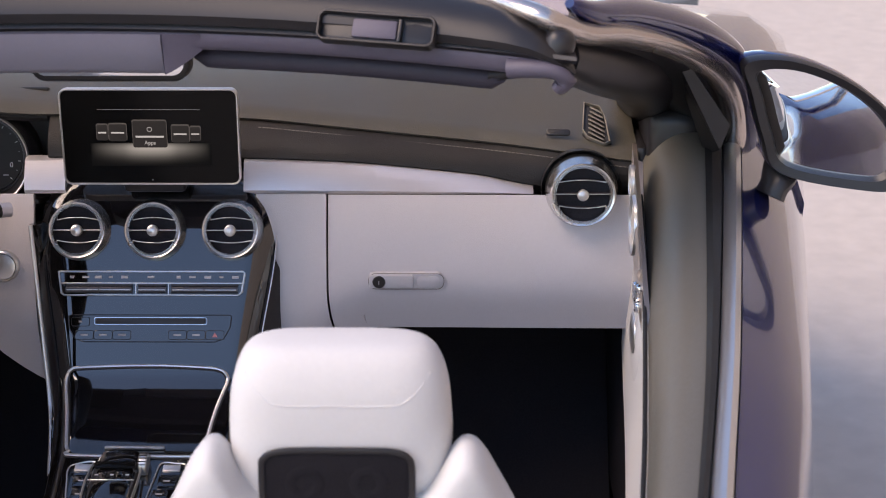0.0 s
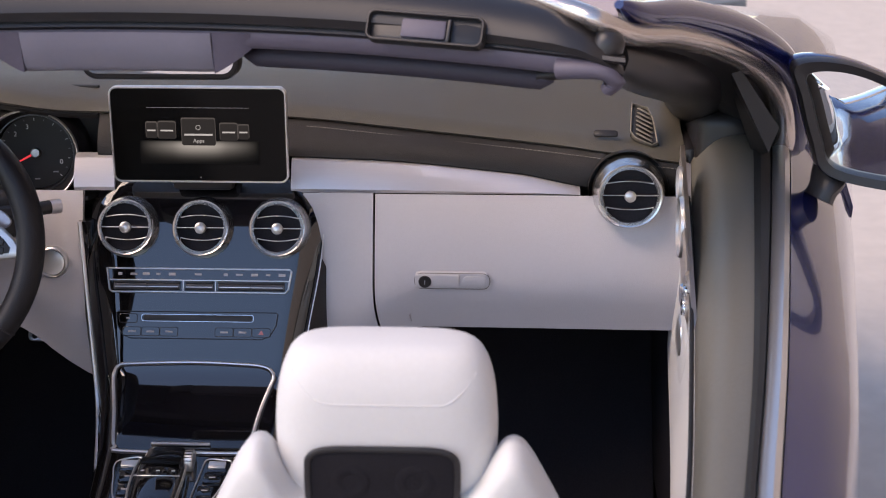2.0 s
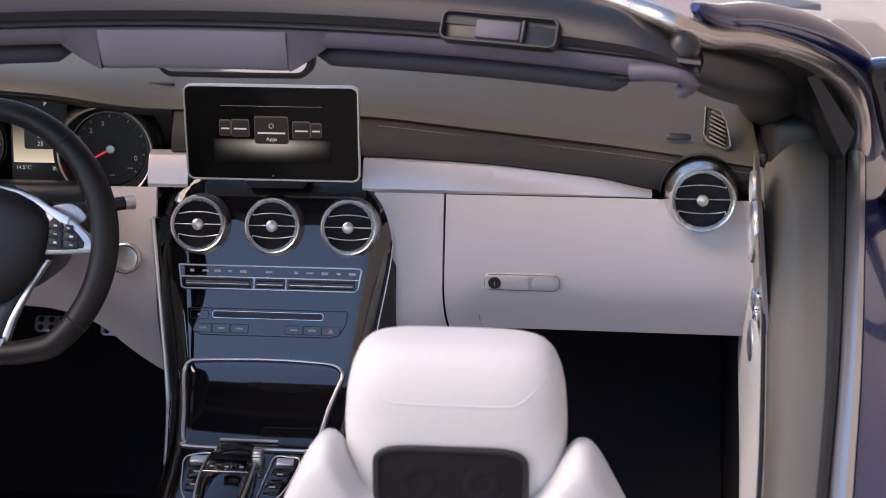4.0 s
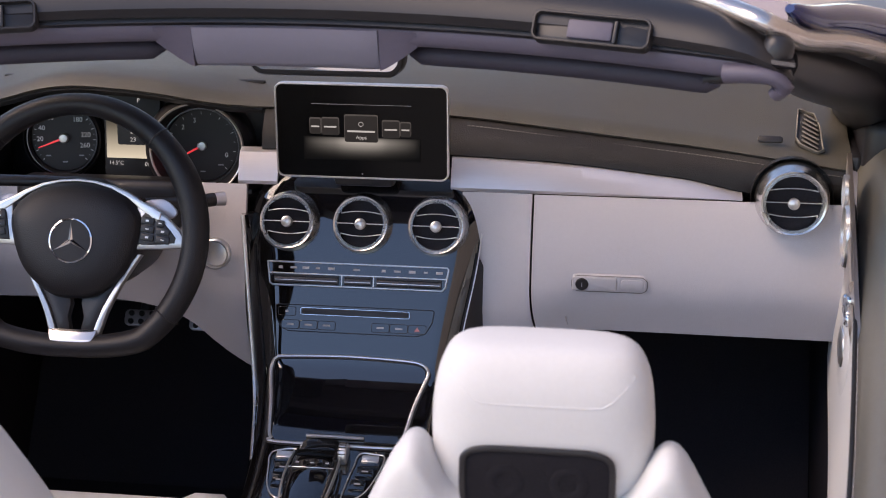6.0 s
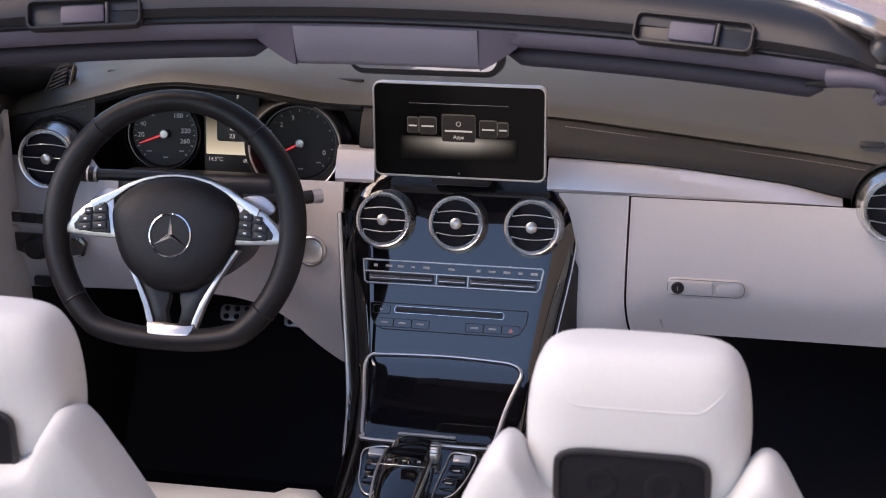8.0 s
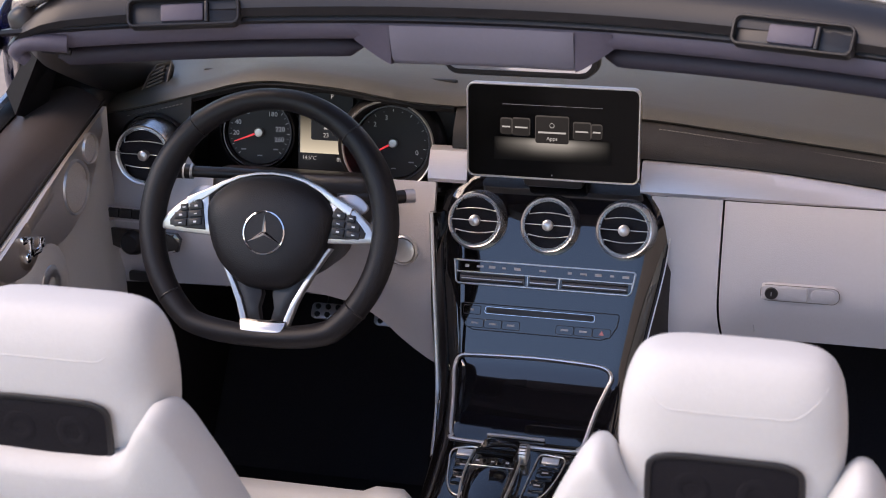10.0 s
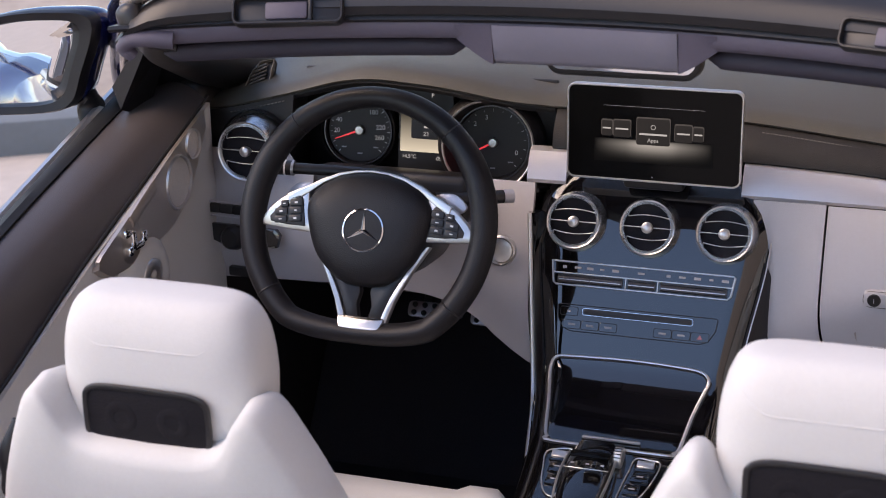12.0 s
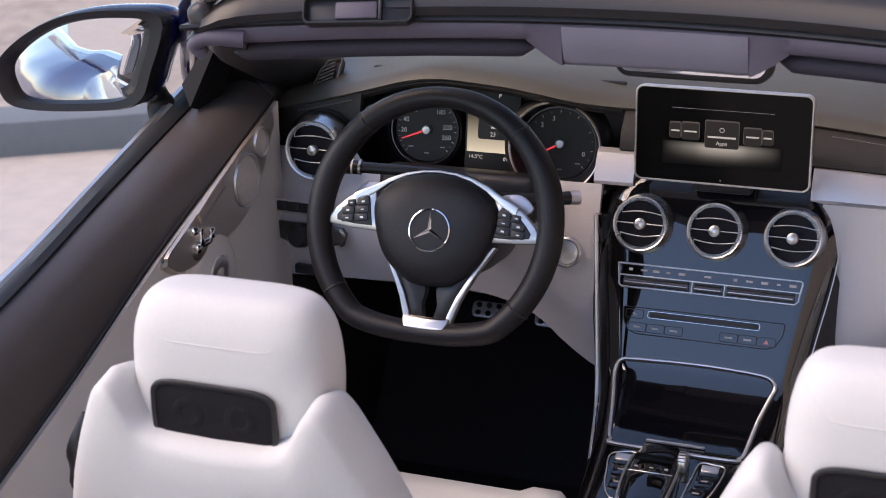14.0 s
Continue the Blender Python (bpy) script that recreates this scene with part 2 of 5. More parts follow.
def facing(x, y, z, tilt=0.0, yaw=0.0, roll=0.0):
    """A pose whose +z looks back at the cabin (towards -y), tipped up by tilt degrees; +y of it points up."""
    return pose(x, y, z) @ pose(0, 0, 0, 0, 0, yaw) @ pose(0, 0, 0, 90 - tilt, 0, 0) @ pose(0, 0, 0, 0, 0, roll)


def lettering(name, text, size, m, mat, parent):
    cu = bpy.data.curves.new(name, "FONT")
    cu.body, cu.size, cu.align_x, cu.align_y, cu.extrude = text, size, "CENTER", "CENTER", 0.0002
    ob = new(name, cu)
    me = bpy.data.meshes.new_from_object(ob)
    bpy.data.objects.remove(ob)
    bm = bmesh.new()
    bm.from_mesh(me)
    bpy.data.meshes.remove(me)
    return part(name, moved(bm, m), mat, parent)


def curve(xs, ys):
    return lambda v: float(np.interp(v, xs, ys))


def soft_curve(xs, ys):
    """Interpolation with rounded corners."""
    w = (max(xs) - min(xs)) * 0.03
    return lambda v: float(np.mean([np.interp(v + k * w / 2, xs, ys) for k in (-2, -1, 0, 1, 2)]))


# ---- ground ----


def flat(name, x0, x1, y0, y1, z, mat, label, category, n=1):
    bm = bmesh.new()
    bmesh.ops.create_grid(bm, x_segments=n, y_segments=n, size=0.5)
    bmesh.ops.scale(bm, vec=(x1 - x0, y1 - y0, 1), verts=bm.verts)
    bmesh.ops.translate(bm, vec=((x0 + x1) / 2, (y0 + y1) / 2, z), verts=bm.verts)
    return tagged(part(name, bm, mat), label, category, kind="structure")


flat("ground", -900, 900, -900, 900, 0, CONCRETE, "pale beige concrete yard under the open car", "ground")
kerb_turn = pose(-3.2, 3.08, 0, 0, 0, 35)
kerb = tagged(part("kerb", moved(rbox(14, 0.30, 0.28, 0.012), kerb_turn @ pose(-1.0, 0.15, 0.0)), KERB), "blue-grey painted concrete kerb along the yard", "kerb", kind="structure")
bank = bmesh.new()
bmesh.ops.create_grid(bank, x_segments=80, y_segments=40, size=0.5)
for v in bank.verts:
    v.co = Vector((v.co.x * 14 - 1.0, 0.3 + (v.co.y + 0.5) * 7, 0.13 + 0.05 * noise.noise(Vector((v.co.x * 60, v.co.y * 60, 0))) + (v.co.y + 0.5) * 1.2))
tagged(part("bank", moved(bank, kerb_turn), RUBBLE), "beige rubble bank rising behind the kerb", "bank", kind="structure")


# unseen wall added on the passenger's side: hides low sky, gives the paint brown reflections
tagged(part("reflected_wall", rbox(0.4, 70, 14.0, 0.02, m=pose(7.5, 2.0, 7.0)), WALL), "unseen plain brown wall added for the car paint to reflect", "wall", kind="structure")

# ---- car body ----
car = thing("cabriolet", (0, -0.3, 0.0), "dark blue metallic open cabriolet with black carpeted floor", "car")
part("floor_pan", rbox(1.46, 2.1, 0.05, 0.01, m=pose(0, -0.45, 0.30)), VOID_BLACK, car, "black carpet")
part("firewall", rbox(1.44, 0.04, 0.72, 0.01, m=pose(0, 0.62, 0.66)), VOID_BLACK, car, "black carpet")
part("toe_board", rbox(1.42, 0.02, 0.50, 0.005, m=pose(0, 0.47, 0.50, -35, 0, 0)), VOID_BLACK, car, "black carpet")
for s in (-1, 1):
    part("sill_panel", rbox(0.03, 1.9, 0.34, 0.01, m=pose(s * 0.735, -0.42, 0.48)), VOID_BLACK, car, "black carpet")
    part("kick_panel", rbox(0.03, 0.55, 0.60, 0.01, m=pose(s * 0.725, 0.33, 0.66)), VOID_BLACK, car, "black carpet")
    part("side_sill", rbox(0.10, 3.6, 0.20, 0.03, m=pose(s * 0.84, -0.1, 0.28)), PAINT, car)


def bonnet_point(u, v):
    x = (u - 0.5) * 1.70
    return (x, 0.62 + v * 1.15 - 0.10 * (2 * u - 1) ** 2, 1.115 + 0.02 * v - 0.16 * v * v - 0.05 * (2 * u - 1) ** 4 - 0.01 * (2 * u - 1) ** 2 + 0.012 * math.exp(-((abs(2 * u - 1) - 0.62) / 0.06) ** 2))


part("bonnet", sheet([[bonnet_point(u / 28, v / 12) for u in range(29)] for v in range(13)], 0.02), PAINT, car)
for s in (-1, 1):
    secs = []
    for i in range(17):
        y = 0.10 + i * 0.10
        w = (0.945 if s > 0 else 0.915) + 0.155 * min(1, i / 9) - 0.10 * max(0, (i - 8) / 8) ** 2
        top = 1.072 + 0.028 * min(1, i / 4) - 0.0010 * max(0, i - 4) ** 2
        secs.append([(s * (w - 0.20), y, top + 0.012), (s * (w - 0.08), y, top + 0.004), (s * (w - 0.01), y, top - 0.04), (s * (w + 0.015), y, top - 0.11), (s * (w + 0.005), y, top - 0.25), (s * (w + 0.01), y, top - 0.45), (s * (w - 0.05), y, top - 0.62)])
    part("front_wing", sheet(secs, 0.015), PAINT, car)
for s in (-1, 1):
    part("wing_gap", tube([(s * (0.845 - 0.06 * (k / 11) ** 2), 0.52 + 0.10 * k, 1.092 + 0.004 * k - 0.0022 * k * k) for k in range(12)], 0.008, 0.012, 8), RUBBER, car, "black panel joint")
part("cowl", rbox(1.40, 0.16, 0.03, 0.008, m=pose(0, 0.57, 1.075)), BLACK_PLASTIC, car)

# ---- windscreen frame ----
HEAD_Y, HEAD_Z = (lambda x: -0.365 - 0.10 * (x / 0.57) ** 2), (lambda x: 1.311 - 0.016 * (x / 0.57) ** 2)
frame_thing = thing("windscreen_frame", (0, -0.37, 1.30), "windscreen frame with dark rubber header roll and painted pillars", "windscreen")
XS = [(-0.575 + 1.15 * i / 46) for i in range(47)]


def strip(profile, xs=XS, end=0.0):
    rows = []
    for x in xs:
        k = max(0.0, (abs(x) - 0.50) / 0.075)
        f = math.sqrt(max(0.04, 1 - 0.96 * k * k)) if end else 1.0
        rows.append([(x, HEAD_Y(x) + dy * f, HEAD_Z(x) + dz * f * (1 - (0.35 * (abs(x) / 0.57) ** 4 if end else 0)) - end * k * k) for dy, dz in profile])
    return rows


part("header_roll", loft(strip([(0.14, 0.055), (0.09, 0.070), (0.04, 0.072), (0.0, 0.063), (-0.022, 0.046), (-0.030, 0.028), (-0.026, 0.017), (-0.014, 0.011), (0.03, 0.011), (0.12, 0.03)], end=0.012)), HEADER_RUBBER, frame_thing, "black rubber-covered header roll")
part("header_groove", loft(strip([(-0.020, 0.014), (-0.022, 0.010), (-0.018, 0.006), (0.02, 0.006), (0.02, 0.012)])), BLACK_PLASTIC, frame_thing, sharp=60)
part("header_fascia", loft(strip([(-0.016, 0.006), (-0.017, 0.002), (-0.013, -0.010), (-0.008, -0.015), (0.012, -0.017), (0.06, -0.017), (0.10, -0.008), (0.11, 0.006), (0.05, 0.006)], [x for x in XS if abs(x) < 0.53])), HEADER_LINING, frame_thing, "dark violet-grey moulded fascia")
part("header_cap", loft(strip([(0.15, 0.050), (0.19, 0.038), (0.185, 0.030), (0.13, 0.026)])), PAINT, frame_thing, "painted outer lip")
# overhead console
box_secs = []
for x in [-0.116 + 0.222 * i / 16 for i in range(17)]:
    e = 0.003 if abs(x + 0.005) > 0.1085 else 0.0
    box_secs.append([(x, HEAD_Y(x) - 0.024 + e, HEAD_Z(x) + 0.004), (x, HEAD_Y(x) - 0.021 + e, HEAD_Z(x) - 0.010), (x, HEAD_Y(x) - 0.010 + e, HEAD_Z(x) - 0.040), (x, HEAD_Y(x) - 0.002 + e, HEAD_Z(x) - 0.046), (x, HEAD_Y(x) + 0.05, HEAD_Z(x) - 0.044), (x, HEAD_Y(x) + 0.05, HEAD_Z(x) - 0.01)])
overhead = part("overhead_console", loft(box_secs), LIGHT_BOX, frame_thing, "light violet-grey console cover")
for s in (-1, 1):
    # shoulders beside the console where the fascia dips
    secs = []
    for i in range(9):
        x = -0.005 + s * (0.112 + 0.045 * i / 8)
        d = -0.046 + 0.030 * (i / 8) ** 1.2
        secs.append([(x, HEAD_Y(x) - 0.019, HEAD_Z(x) + 0.004), (x, HEAD_Y(x) - 0.008, HEAD_Z(x) + d), (x, HEAD_Y(x) + 0.04, HEAD_Z(x) + d - 0.002), (x, HEAD_Y(x) + 0.05, HEAD_Z(x) - 0.005)])
    part("console_shoulder", loft(secs), HEADER_LINING, frame_thing)
    # latch recess with its striker
    hx = s * 0.358
    hm = facing(hx, HEAD_Y(hx) - 0.026, HEAD_Z(hx) + 0.021, 28, -s * 12, -s * 2)
    latch = part("latch_frame", rim(outline(0.136, 0.036, 0.010), 0.004, 0.014, hm @ pose(0, 0, 0.013), 0.002), HEADER_RUBBER, frame_thing, "dark plastic latch frame")
    part("latch_pocket", slab(outline(0.128, 0.028, 0.007), 0.006, 0.001, hm @ pose(0, 0, 0.006)), BLACK_PLASTIC, latch)
    part("latch_striker", rbox(0.052, 0.022, 0.010, 0.003, m=hm @ pose(-0.002, 0, 0.006)), HEADER_LINING, latch)
    part("latch_rib", rbox(0.004, 0.026, 0.010, 0.001, m=hm @ pose(0.028, -0.001, 0.010)), BLACK_PLASTIC, latch)
    # outer pillar in body colour, with a polished inner lip
    lip_z = lambda x: HEAD_Z(x) + 0.073 * (1 - 0.35 * (x / 0.57) ** 4)
    arch = smooth_path([(s * x, HEAD_Y(x) + 0.035, lip_z(x)) for x in (0.30, 0.36, 0.42, 0.48)] + [(s * 0.530, -0.448, 1.350), (s * 0.560, -0.445, 1.336), (s * 0.588, -0.40, 1.318), (s * 0.643, -0.30, 1.297), (s * 0.721, -0.17, 1.254), (s * 0.788, -0.06, 1.200), (s * 0.824, 0.0, 1.144), (s * 0.835, 0.02, 1.09), (s * 0.835, 0.04, 1.05)], 6)
    part("pillar", tube([p + Vector((s * 0.010, 0.020, 0.020)) for p in arch[30:]], 0.034, 0.026, 16, taper=lambda k: 0.2 + 0.8 * min(1.0, k * 2.2) ** 0.7), PAINT, frame_thing, "glossy dark blue pillar", 60)
    part("pillar_lip", tube(arch, 0.017, 0.014, 14, taper=lambda k: 0.45 + 0.65 * min(1.0, k * 1.6)), BRONZE_SATIN, frame_thing, "polished metal pillar lip", 60)
    inner = smooth_path([(s * 0.560, -0.40, 1.290), (s * 0.615, -0.28, 1.250), (s * 0.675, -0.12, 1.205), (s * 0.715, 0.06, 1.150), (s * 0.745, 0.30, 1.08)], 6)
    part("pillar_trim", tube(inner, 0.048, 0.044, 14, taper=lambda k: 0.55 + 0.6 * k), BLACK_PLASTIC, frame_thing, "black inner pillar trim", 60)
    cover = []
    for k in range(16):
        a = arch[33 + round(k / 15 * (len(arch) - 34))]
        b = inner[round(k / 15 * (len(inner) - 1) * 0.72)]
        cover.append([a + Vector((0, 0.012, -0.002)), a.lerp(b, 0.4) + Vector((0, 0.02, 0.004)), a.lerp(b, 0.75) + Vector((0, 0.01, 0.0)), b])
    part("pillar_cover", sheet(cover, 0.006), BLACK_PLASTIC, frame_thing, "black pillar cover", 60)
    tri = loft([[(s * 0.742, -0.085, 1.208), (s * 0.752, -0.085, 1.215), (s * 0.812, -0.085, 1.130), (s * 0.800, -0.085, 1.095)], [(s * 0.745, -0.02, 1.19), (s * 0.770, -0.02, 1.20), (s * 0.815, -0.02, 1.12), (s * 0.79, -0.02, 1.07)]])
    part("mirror_triangle", tri, BLACK_PLASTIC, frame_thing, "dark mirror triangle")
    # rubber hook at the end of the header
    hookp = smooth_path([(s * 0.505, -0.452, 1.290), (s * 0.530, -0.462, 1.292), (s * 0.555, -0.468, 1.290), (s * 0.565, -0.466, 1.278), (s * 0.558, -0.460, 1.268)], 5)
    part("end_seal", tube(hookp, 0.017, 0.013, 12, taper=lambda k: 1.0 - 0.35 * k), HEADER_LINING, frame_thing, "grey rubber end seal", 60)
    part("end_block", rbox(0.035, 0.040, 0.046, 0.014, 3, pose(s * 0.556, -0.455, 1.312, 0, s * 20, 0)), HEADER_RUBBER, frame_thing)
top_l = [(x, HEAD_Y(x) + 0.17, HEAD_Z(x) + 0.044) for x in XS]
low_l = [(x * 1.22, 0.60 - 0.16 * (x / 0.57) ** 2, 1.09) for x in XS]
wind = part("windscreen_pane", sheet([[tuple(Vector(a).lerp(Vector(b), k / 8) + Vector((0, 0, 0.03 * math.sin(math.pi * k / 8)))) for a, b in zip(top_l, low_l)] for k in range(9)], 0.005), GLASS, frame_thing, "clear windscreen glass")
wind.visible_shadow = False

# ---- sun visors, rear-view mirror ----


def sun_visor(s):
    x0, x1 = (0.138, 0.50) if s > 0 else (-0.160, -0.53)
    xm = (x0 + x1) / 2
    v = thing("sun_visor", (xm, HEAD_Y(xm), 1.28), "dark violet-grey fabric sun visor folded up under the header", "sun visor", "sun visors")
    secs = []
    for i in range(25):
        k = i / 24
        x = x0 + (x1 - x0) * k
        e = min(1.0, math.sqrt(max(0.0, 1 - (1 - min(k, 1 - k) / 0.06) ** 2)) if min(k, 1 - k) < 0.06 else 1.0)
        e = max(e, 0.15)
        y, z = HEAD_Y(x) + 0.020, HEAD_Z(x) - 0.030
        secs.append([(x, y - 0.012 * math.cos(a) * e + (0.06 if math.cos(a) < -0.2 else 0), z + 0.0125 * math.sin(a) * e) for a in np.linspace(0, 2 * math.pi, 17)[:-1]])
    part("visor_board", loft(secs), VISOR_CLOTH, v)
    part("visor_pivot", tube([(x1 - s * 0.02, HEAD_Y(x1) + 0.02, 1.275), (x1 + s * 0.02, HEAD_Y(x1) + 0.02, 1.278)], 0.007, n=10), BLACK_PLASTIC, v)
    return v


sun_visor(1)
sun_visor(-1)
rvm = thing("rear_view_mirror", (0.0, -0.215, 1.26), "black-framed rear-view mirror hanging under the header", "mirror")
mm = facing(0.003, -0.205, 1.250, 5, 0)
part("mirror_shell", slab(outline(0.205, 0.066, 0.022), 0.030, 0.006, mm), BLACK_PLASTIC, rvm)
part("mirror_glass", slab(outline(0.192, 0.052, 0.016), 0.003, 0.0008, mm @ pose(0, 0.001, 0.0022)), MIRROR, rvm, "silvered glass")
part("mirror_stem", tube([(0.0, -0.19, 1.27), (0.0, -0.13, 1.31), (0.0, -0.12, 1.34)], 0.012), BLACK_PLASTIC, rvm)

# ---- dashboard ----
dash = thing("dashboard", (0, 0.1, 0.95), "black leather-topped dashboard with pale grey lower panels and silver trim", "dashboard")
SEAM_Z = soft_curve([-0.72, -0.68, -0.58, -0.47, -0.32, -0.2, 0, 0.14, 0.42, 0.69, 0.72], [1.070, 1.078, 1.102, 1.134, 1.125, 1.103, 1.098, 1.093, 1.067, 1.043, 1.039])
SEAM_Y = soft_curve([-0.72, -0.6, -0.5, -0.25, -0.15, 0.14, 0.5, 0.72], [0.045, 0.06, 0.065, 0.065, 0.09, 0.10, 0.085, 0.045])
TRIM_TOP = soft_curve([-0.74, -0.575, -0.545, -0.12, 0.14, 0.30, 0.51, 0.555, 0.72], [1.014, 1.014, 1.045, 1.046, 1.045, 1.039, 1.017, 0.998, 0.998])
LOW_TOP = curve([-0.74, -0.575, -0.565, 0.72], [1.013, 1.013, 0.996, 0.996])
LOW_BOT = soft_curve([-0.74, -0.6, -0.40, -0.30, -0.24, -0.19, 0.19, 0.235, 0.28, 0.72], [0.800, 0.806, 0.812, 0.800, 0.765, 0.700, 0.690, 0.735, 0.797, 0.795])
DX = [(-0.715 + 1.42 * i / 142) for i in range(143)]


def low_y(k):
    """The lower panel's bulge, k from its top (0) to its bottom (1)."""
    return 0.033 - 0.040 * math.sin(min(1, k * 1.15) * math.pi * 0.62) + 0.075 * max(0, k - 0.62) ** 1.35


secs = []
for x in DX:
    y, z = SEAM_Y(x), SEAM_Z(x)
    secs.append([(x, y - 0.002, z - 0.002), (x, y + 0.010, z + 0.007), (x, y + 0.03, z + 0.012), (x, y + 0.10, z + 0.022 - 0.01 * max(0, (z - 1.10) / 0.03)), (x, 0.30, 1.118), (x, 0.42, 1.120), (x, 0.56, 1.110)])
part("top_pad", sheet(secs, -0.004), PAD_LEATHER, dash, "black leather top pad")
secs = []
for x in DX:
    y, z, t = SEAM_Y(x), SEAM_Z(x), TRIM_TOP(x)
    yt = 0.055
    secs.append([(x, y - 0.0015, z - 0.003)] + [(x, y + (yt - y) * k - 0.008 * math.sin(k * math.pi), z - 0.003 + (t - z + 0.003) * k) for k in (0.15, 0.35, 0.6, 0.85, 1.0)] + [(x, yt + 0.012, t - 0.01)])
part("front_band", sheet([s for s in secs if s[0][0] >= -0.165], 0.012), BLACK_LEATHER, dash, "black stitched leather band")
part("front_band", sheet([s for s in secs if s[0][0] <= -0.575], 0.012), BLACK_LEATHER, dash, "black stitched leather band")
# two rows of stitches beside the seam
for off, nm in ((0.006, "upper_stitching"), (-0.006, "lower_stitching")):
    bms = []
    x = 0.15
    while x < 0.69:
        y, z = SEAM_Y(x) + (0.012 if off > 0 else (0.055 - SEAM_Y(x)) * 0.15 - 0.0046), SEAM_Z(x) + (0.0105 if off > 0 else -0.010)
        x2 = x + 0.0042
        y2, z2 = SEAM_Y(x2) + (0.012 if off > 0 else (0.055 - SEAM_Y(x)) * 0.15 - 0.0046), SEAM_Z(x2) + (0.0105 if off > 0 else -0.010)
        bms.append(tube([(x, y, z), (x2, y2, z2)], 0.0008, n=4))
        x += 0.0062
    x = -0.68
    while x < -0.14:
        y, z = SEAM_Y(x) + (0.012 if off > 0 else (0.055 - SEAM_Y(x)) * 0.15 - 0.0046), SEAM_Z(x) + (0.0105 if off > 0 else -0.010)
        if off > 0 or x < -0.59:
            x2 = x + 0.0042
            bms.append(tube([(x, y, z), (x2, SEAM_Y(x2) + (0.012 if off > 0 else (0.055 - SEAM_Y(x)) * 0.15 - 0.0046), SEAM_Z(x2) + (0.0105 if off > 0 else -0.010))], 0.0008, n=4))
        x += 0.0062
    tagged(part(nm, joined(*bms), STITCH, dash, "grey double stitching"), kind="stuff")


def trim_piece(xa, xb, n):
    secs = []
    for i in range(n):
        x = xa + (xb - xa) * i / (n - 1)
        t = TRIM_TOP(x) - 0.002
        b = 0.9962
        h = max(t - b, 0.002)
        secs.append([(x, 0.058, t), (x, 0.050, t - 0.06 * h), (x, 0.040, b + 0.55 * h), (x, 0.032, b + 0.12 * h), (x, 0.034, b), (x, 0.07, b), (x, 0.07, t)])
    return loft(secs)


part("trim_panel", trim_piece(0.132, 0.553, 60), SATIN_TRIM, dash, "satin silver trim panel")
part("trim_panel", trim_piece(-0.188, -0.128, 14), SATIN_TRIM, dash, "satin silver trim panel")


def lower_panel(xs, proud=0.0, x_of=None):
    secs = []
    for x in xs:
        a, b = LOW_TOP(x), LOW_BOT(x)
        row = []
        for i in range(15):
            k = i / 14
            xx = x_of(x, k) if x_of else x
            row.append((xx, low_y(k) - proud, a + (b - a) * k))
        row.append((row[-1][0], 0.09, b - 0.004))
        secs.append(row)
    return sheet(secs, 0.010)


part("driver_panel", lower_panel([-0.738, -0.727] + [x for x in DX if x < -0.170]), GREY_LEATHER, dash, "pale grey leather panel")
part("middle_panel", lower_panel([0.15 + 0.102 * i / 14 for i in range(15)], 0.0, lambda x, k: x + (x - 0.15) / 0.102 * (0.018 * max(0, k - 0.55) ** 2 / 0.2)), GREY_LEATHER, dash, "pale grey leather panel")
glove = part("glove_box_door", lower_panel([0.2555 + 0.448 * i / 44 for i in range(45)], 0.003, lambda x, k: x + (0.018 * max(0, k - 0.55) ** 2 / 0.2 if x < 0.30 else 0)), GREY_LEATHER, dash, "pale grey leather glove box door")
lm = facing(0.361, -0.012, 0.879, -4)
lock = part("lock_recess", slab(outline(0.108, 0.0235, 0.010), 0.010, 0.002, lm @ pose(0.008, 0, 0.003)), GREY_LEATHER, glove)
# shadow in the gap round the recess, drawn as a thin grey tube
part("lock_gap_shadow", moved(tube([(a, b, 0.0035) for a, b in outline(0.109, 0.0245, 0.0105)], 0.0005, 0.0005, 6, True), lm @ pose(0.008, 0, 0)), STITCH, glove, "thin grey line drawn for the shadow in the gap")
part("lock_pull", slab(outline(0.064, 0.0215, 0.003), 0.012, 0.0025, lm @ pose(-0.0135, 0, 0.0065)), GREY_LEATHER, glove, "pale grey pull handle")
part("lock_cylinder", lathe([(0.0001, 0.0035), (0.003, 0.004), (0.0085, 0.004), (0.0095, 0.002), (0.0095, -0.004)], 24, lm @ pose(-0.0315, 0, 0.005)), BLACK_PLASTIC, glove, "black lock cylinder")
part("lock_key_slot", rbox(0.0012, 0.006, 0.001, 0, m=lm @ pose(-0.0315, 0, 0.0093)), DIM_MARKING, glove)
part("pull_scoop", slab(outline(0.034, 0.017, 0.008), 0.003, 0.0015, lm @ pose(0.040, 0, 0.0045)), GREY_LEATHER, glove)
part("inner_shell", rbox(1.38, 0.05, 0.18, 0.02, m=pose(0, 0.115, 0.86)), BLACK_PLASTIC, dash, "black inner shell")
part("under_cover", rbox(0.44, 0.40, 0.02, 0.005, m=pose(0.48, 0.30, 0.79)), BLACK_PLASTIC, dash)
part("dash_underside", rbox(1.40, 0.48, 0.02, 0.005, m=pose(0, 0.36, 0.86)), BLACK_PLASTIC, dash)
part("column_cover", rbox(0.50, 0.40, 0.02, 0.005, m=pose(-0.45, 0.30, 0.84)), BLACK_PLASTIC, dash)
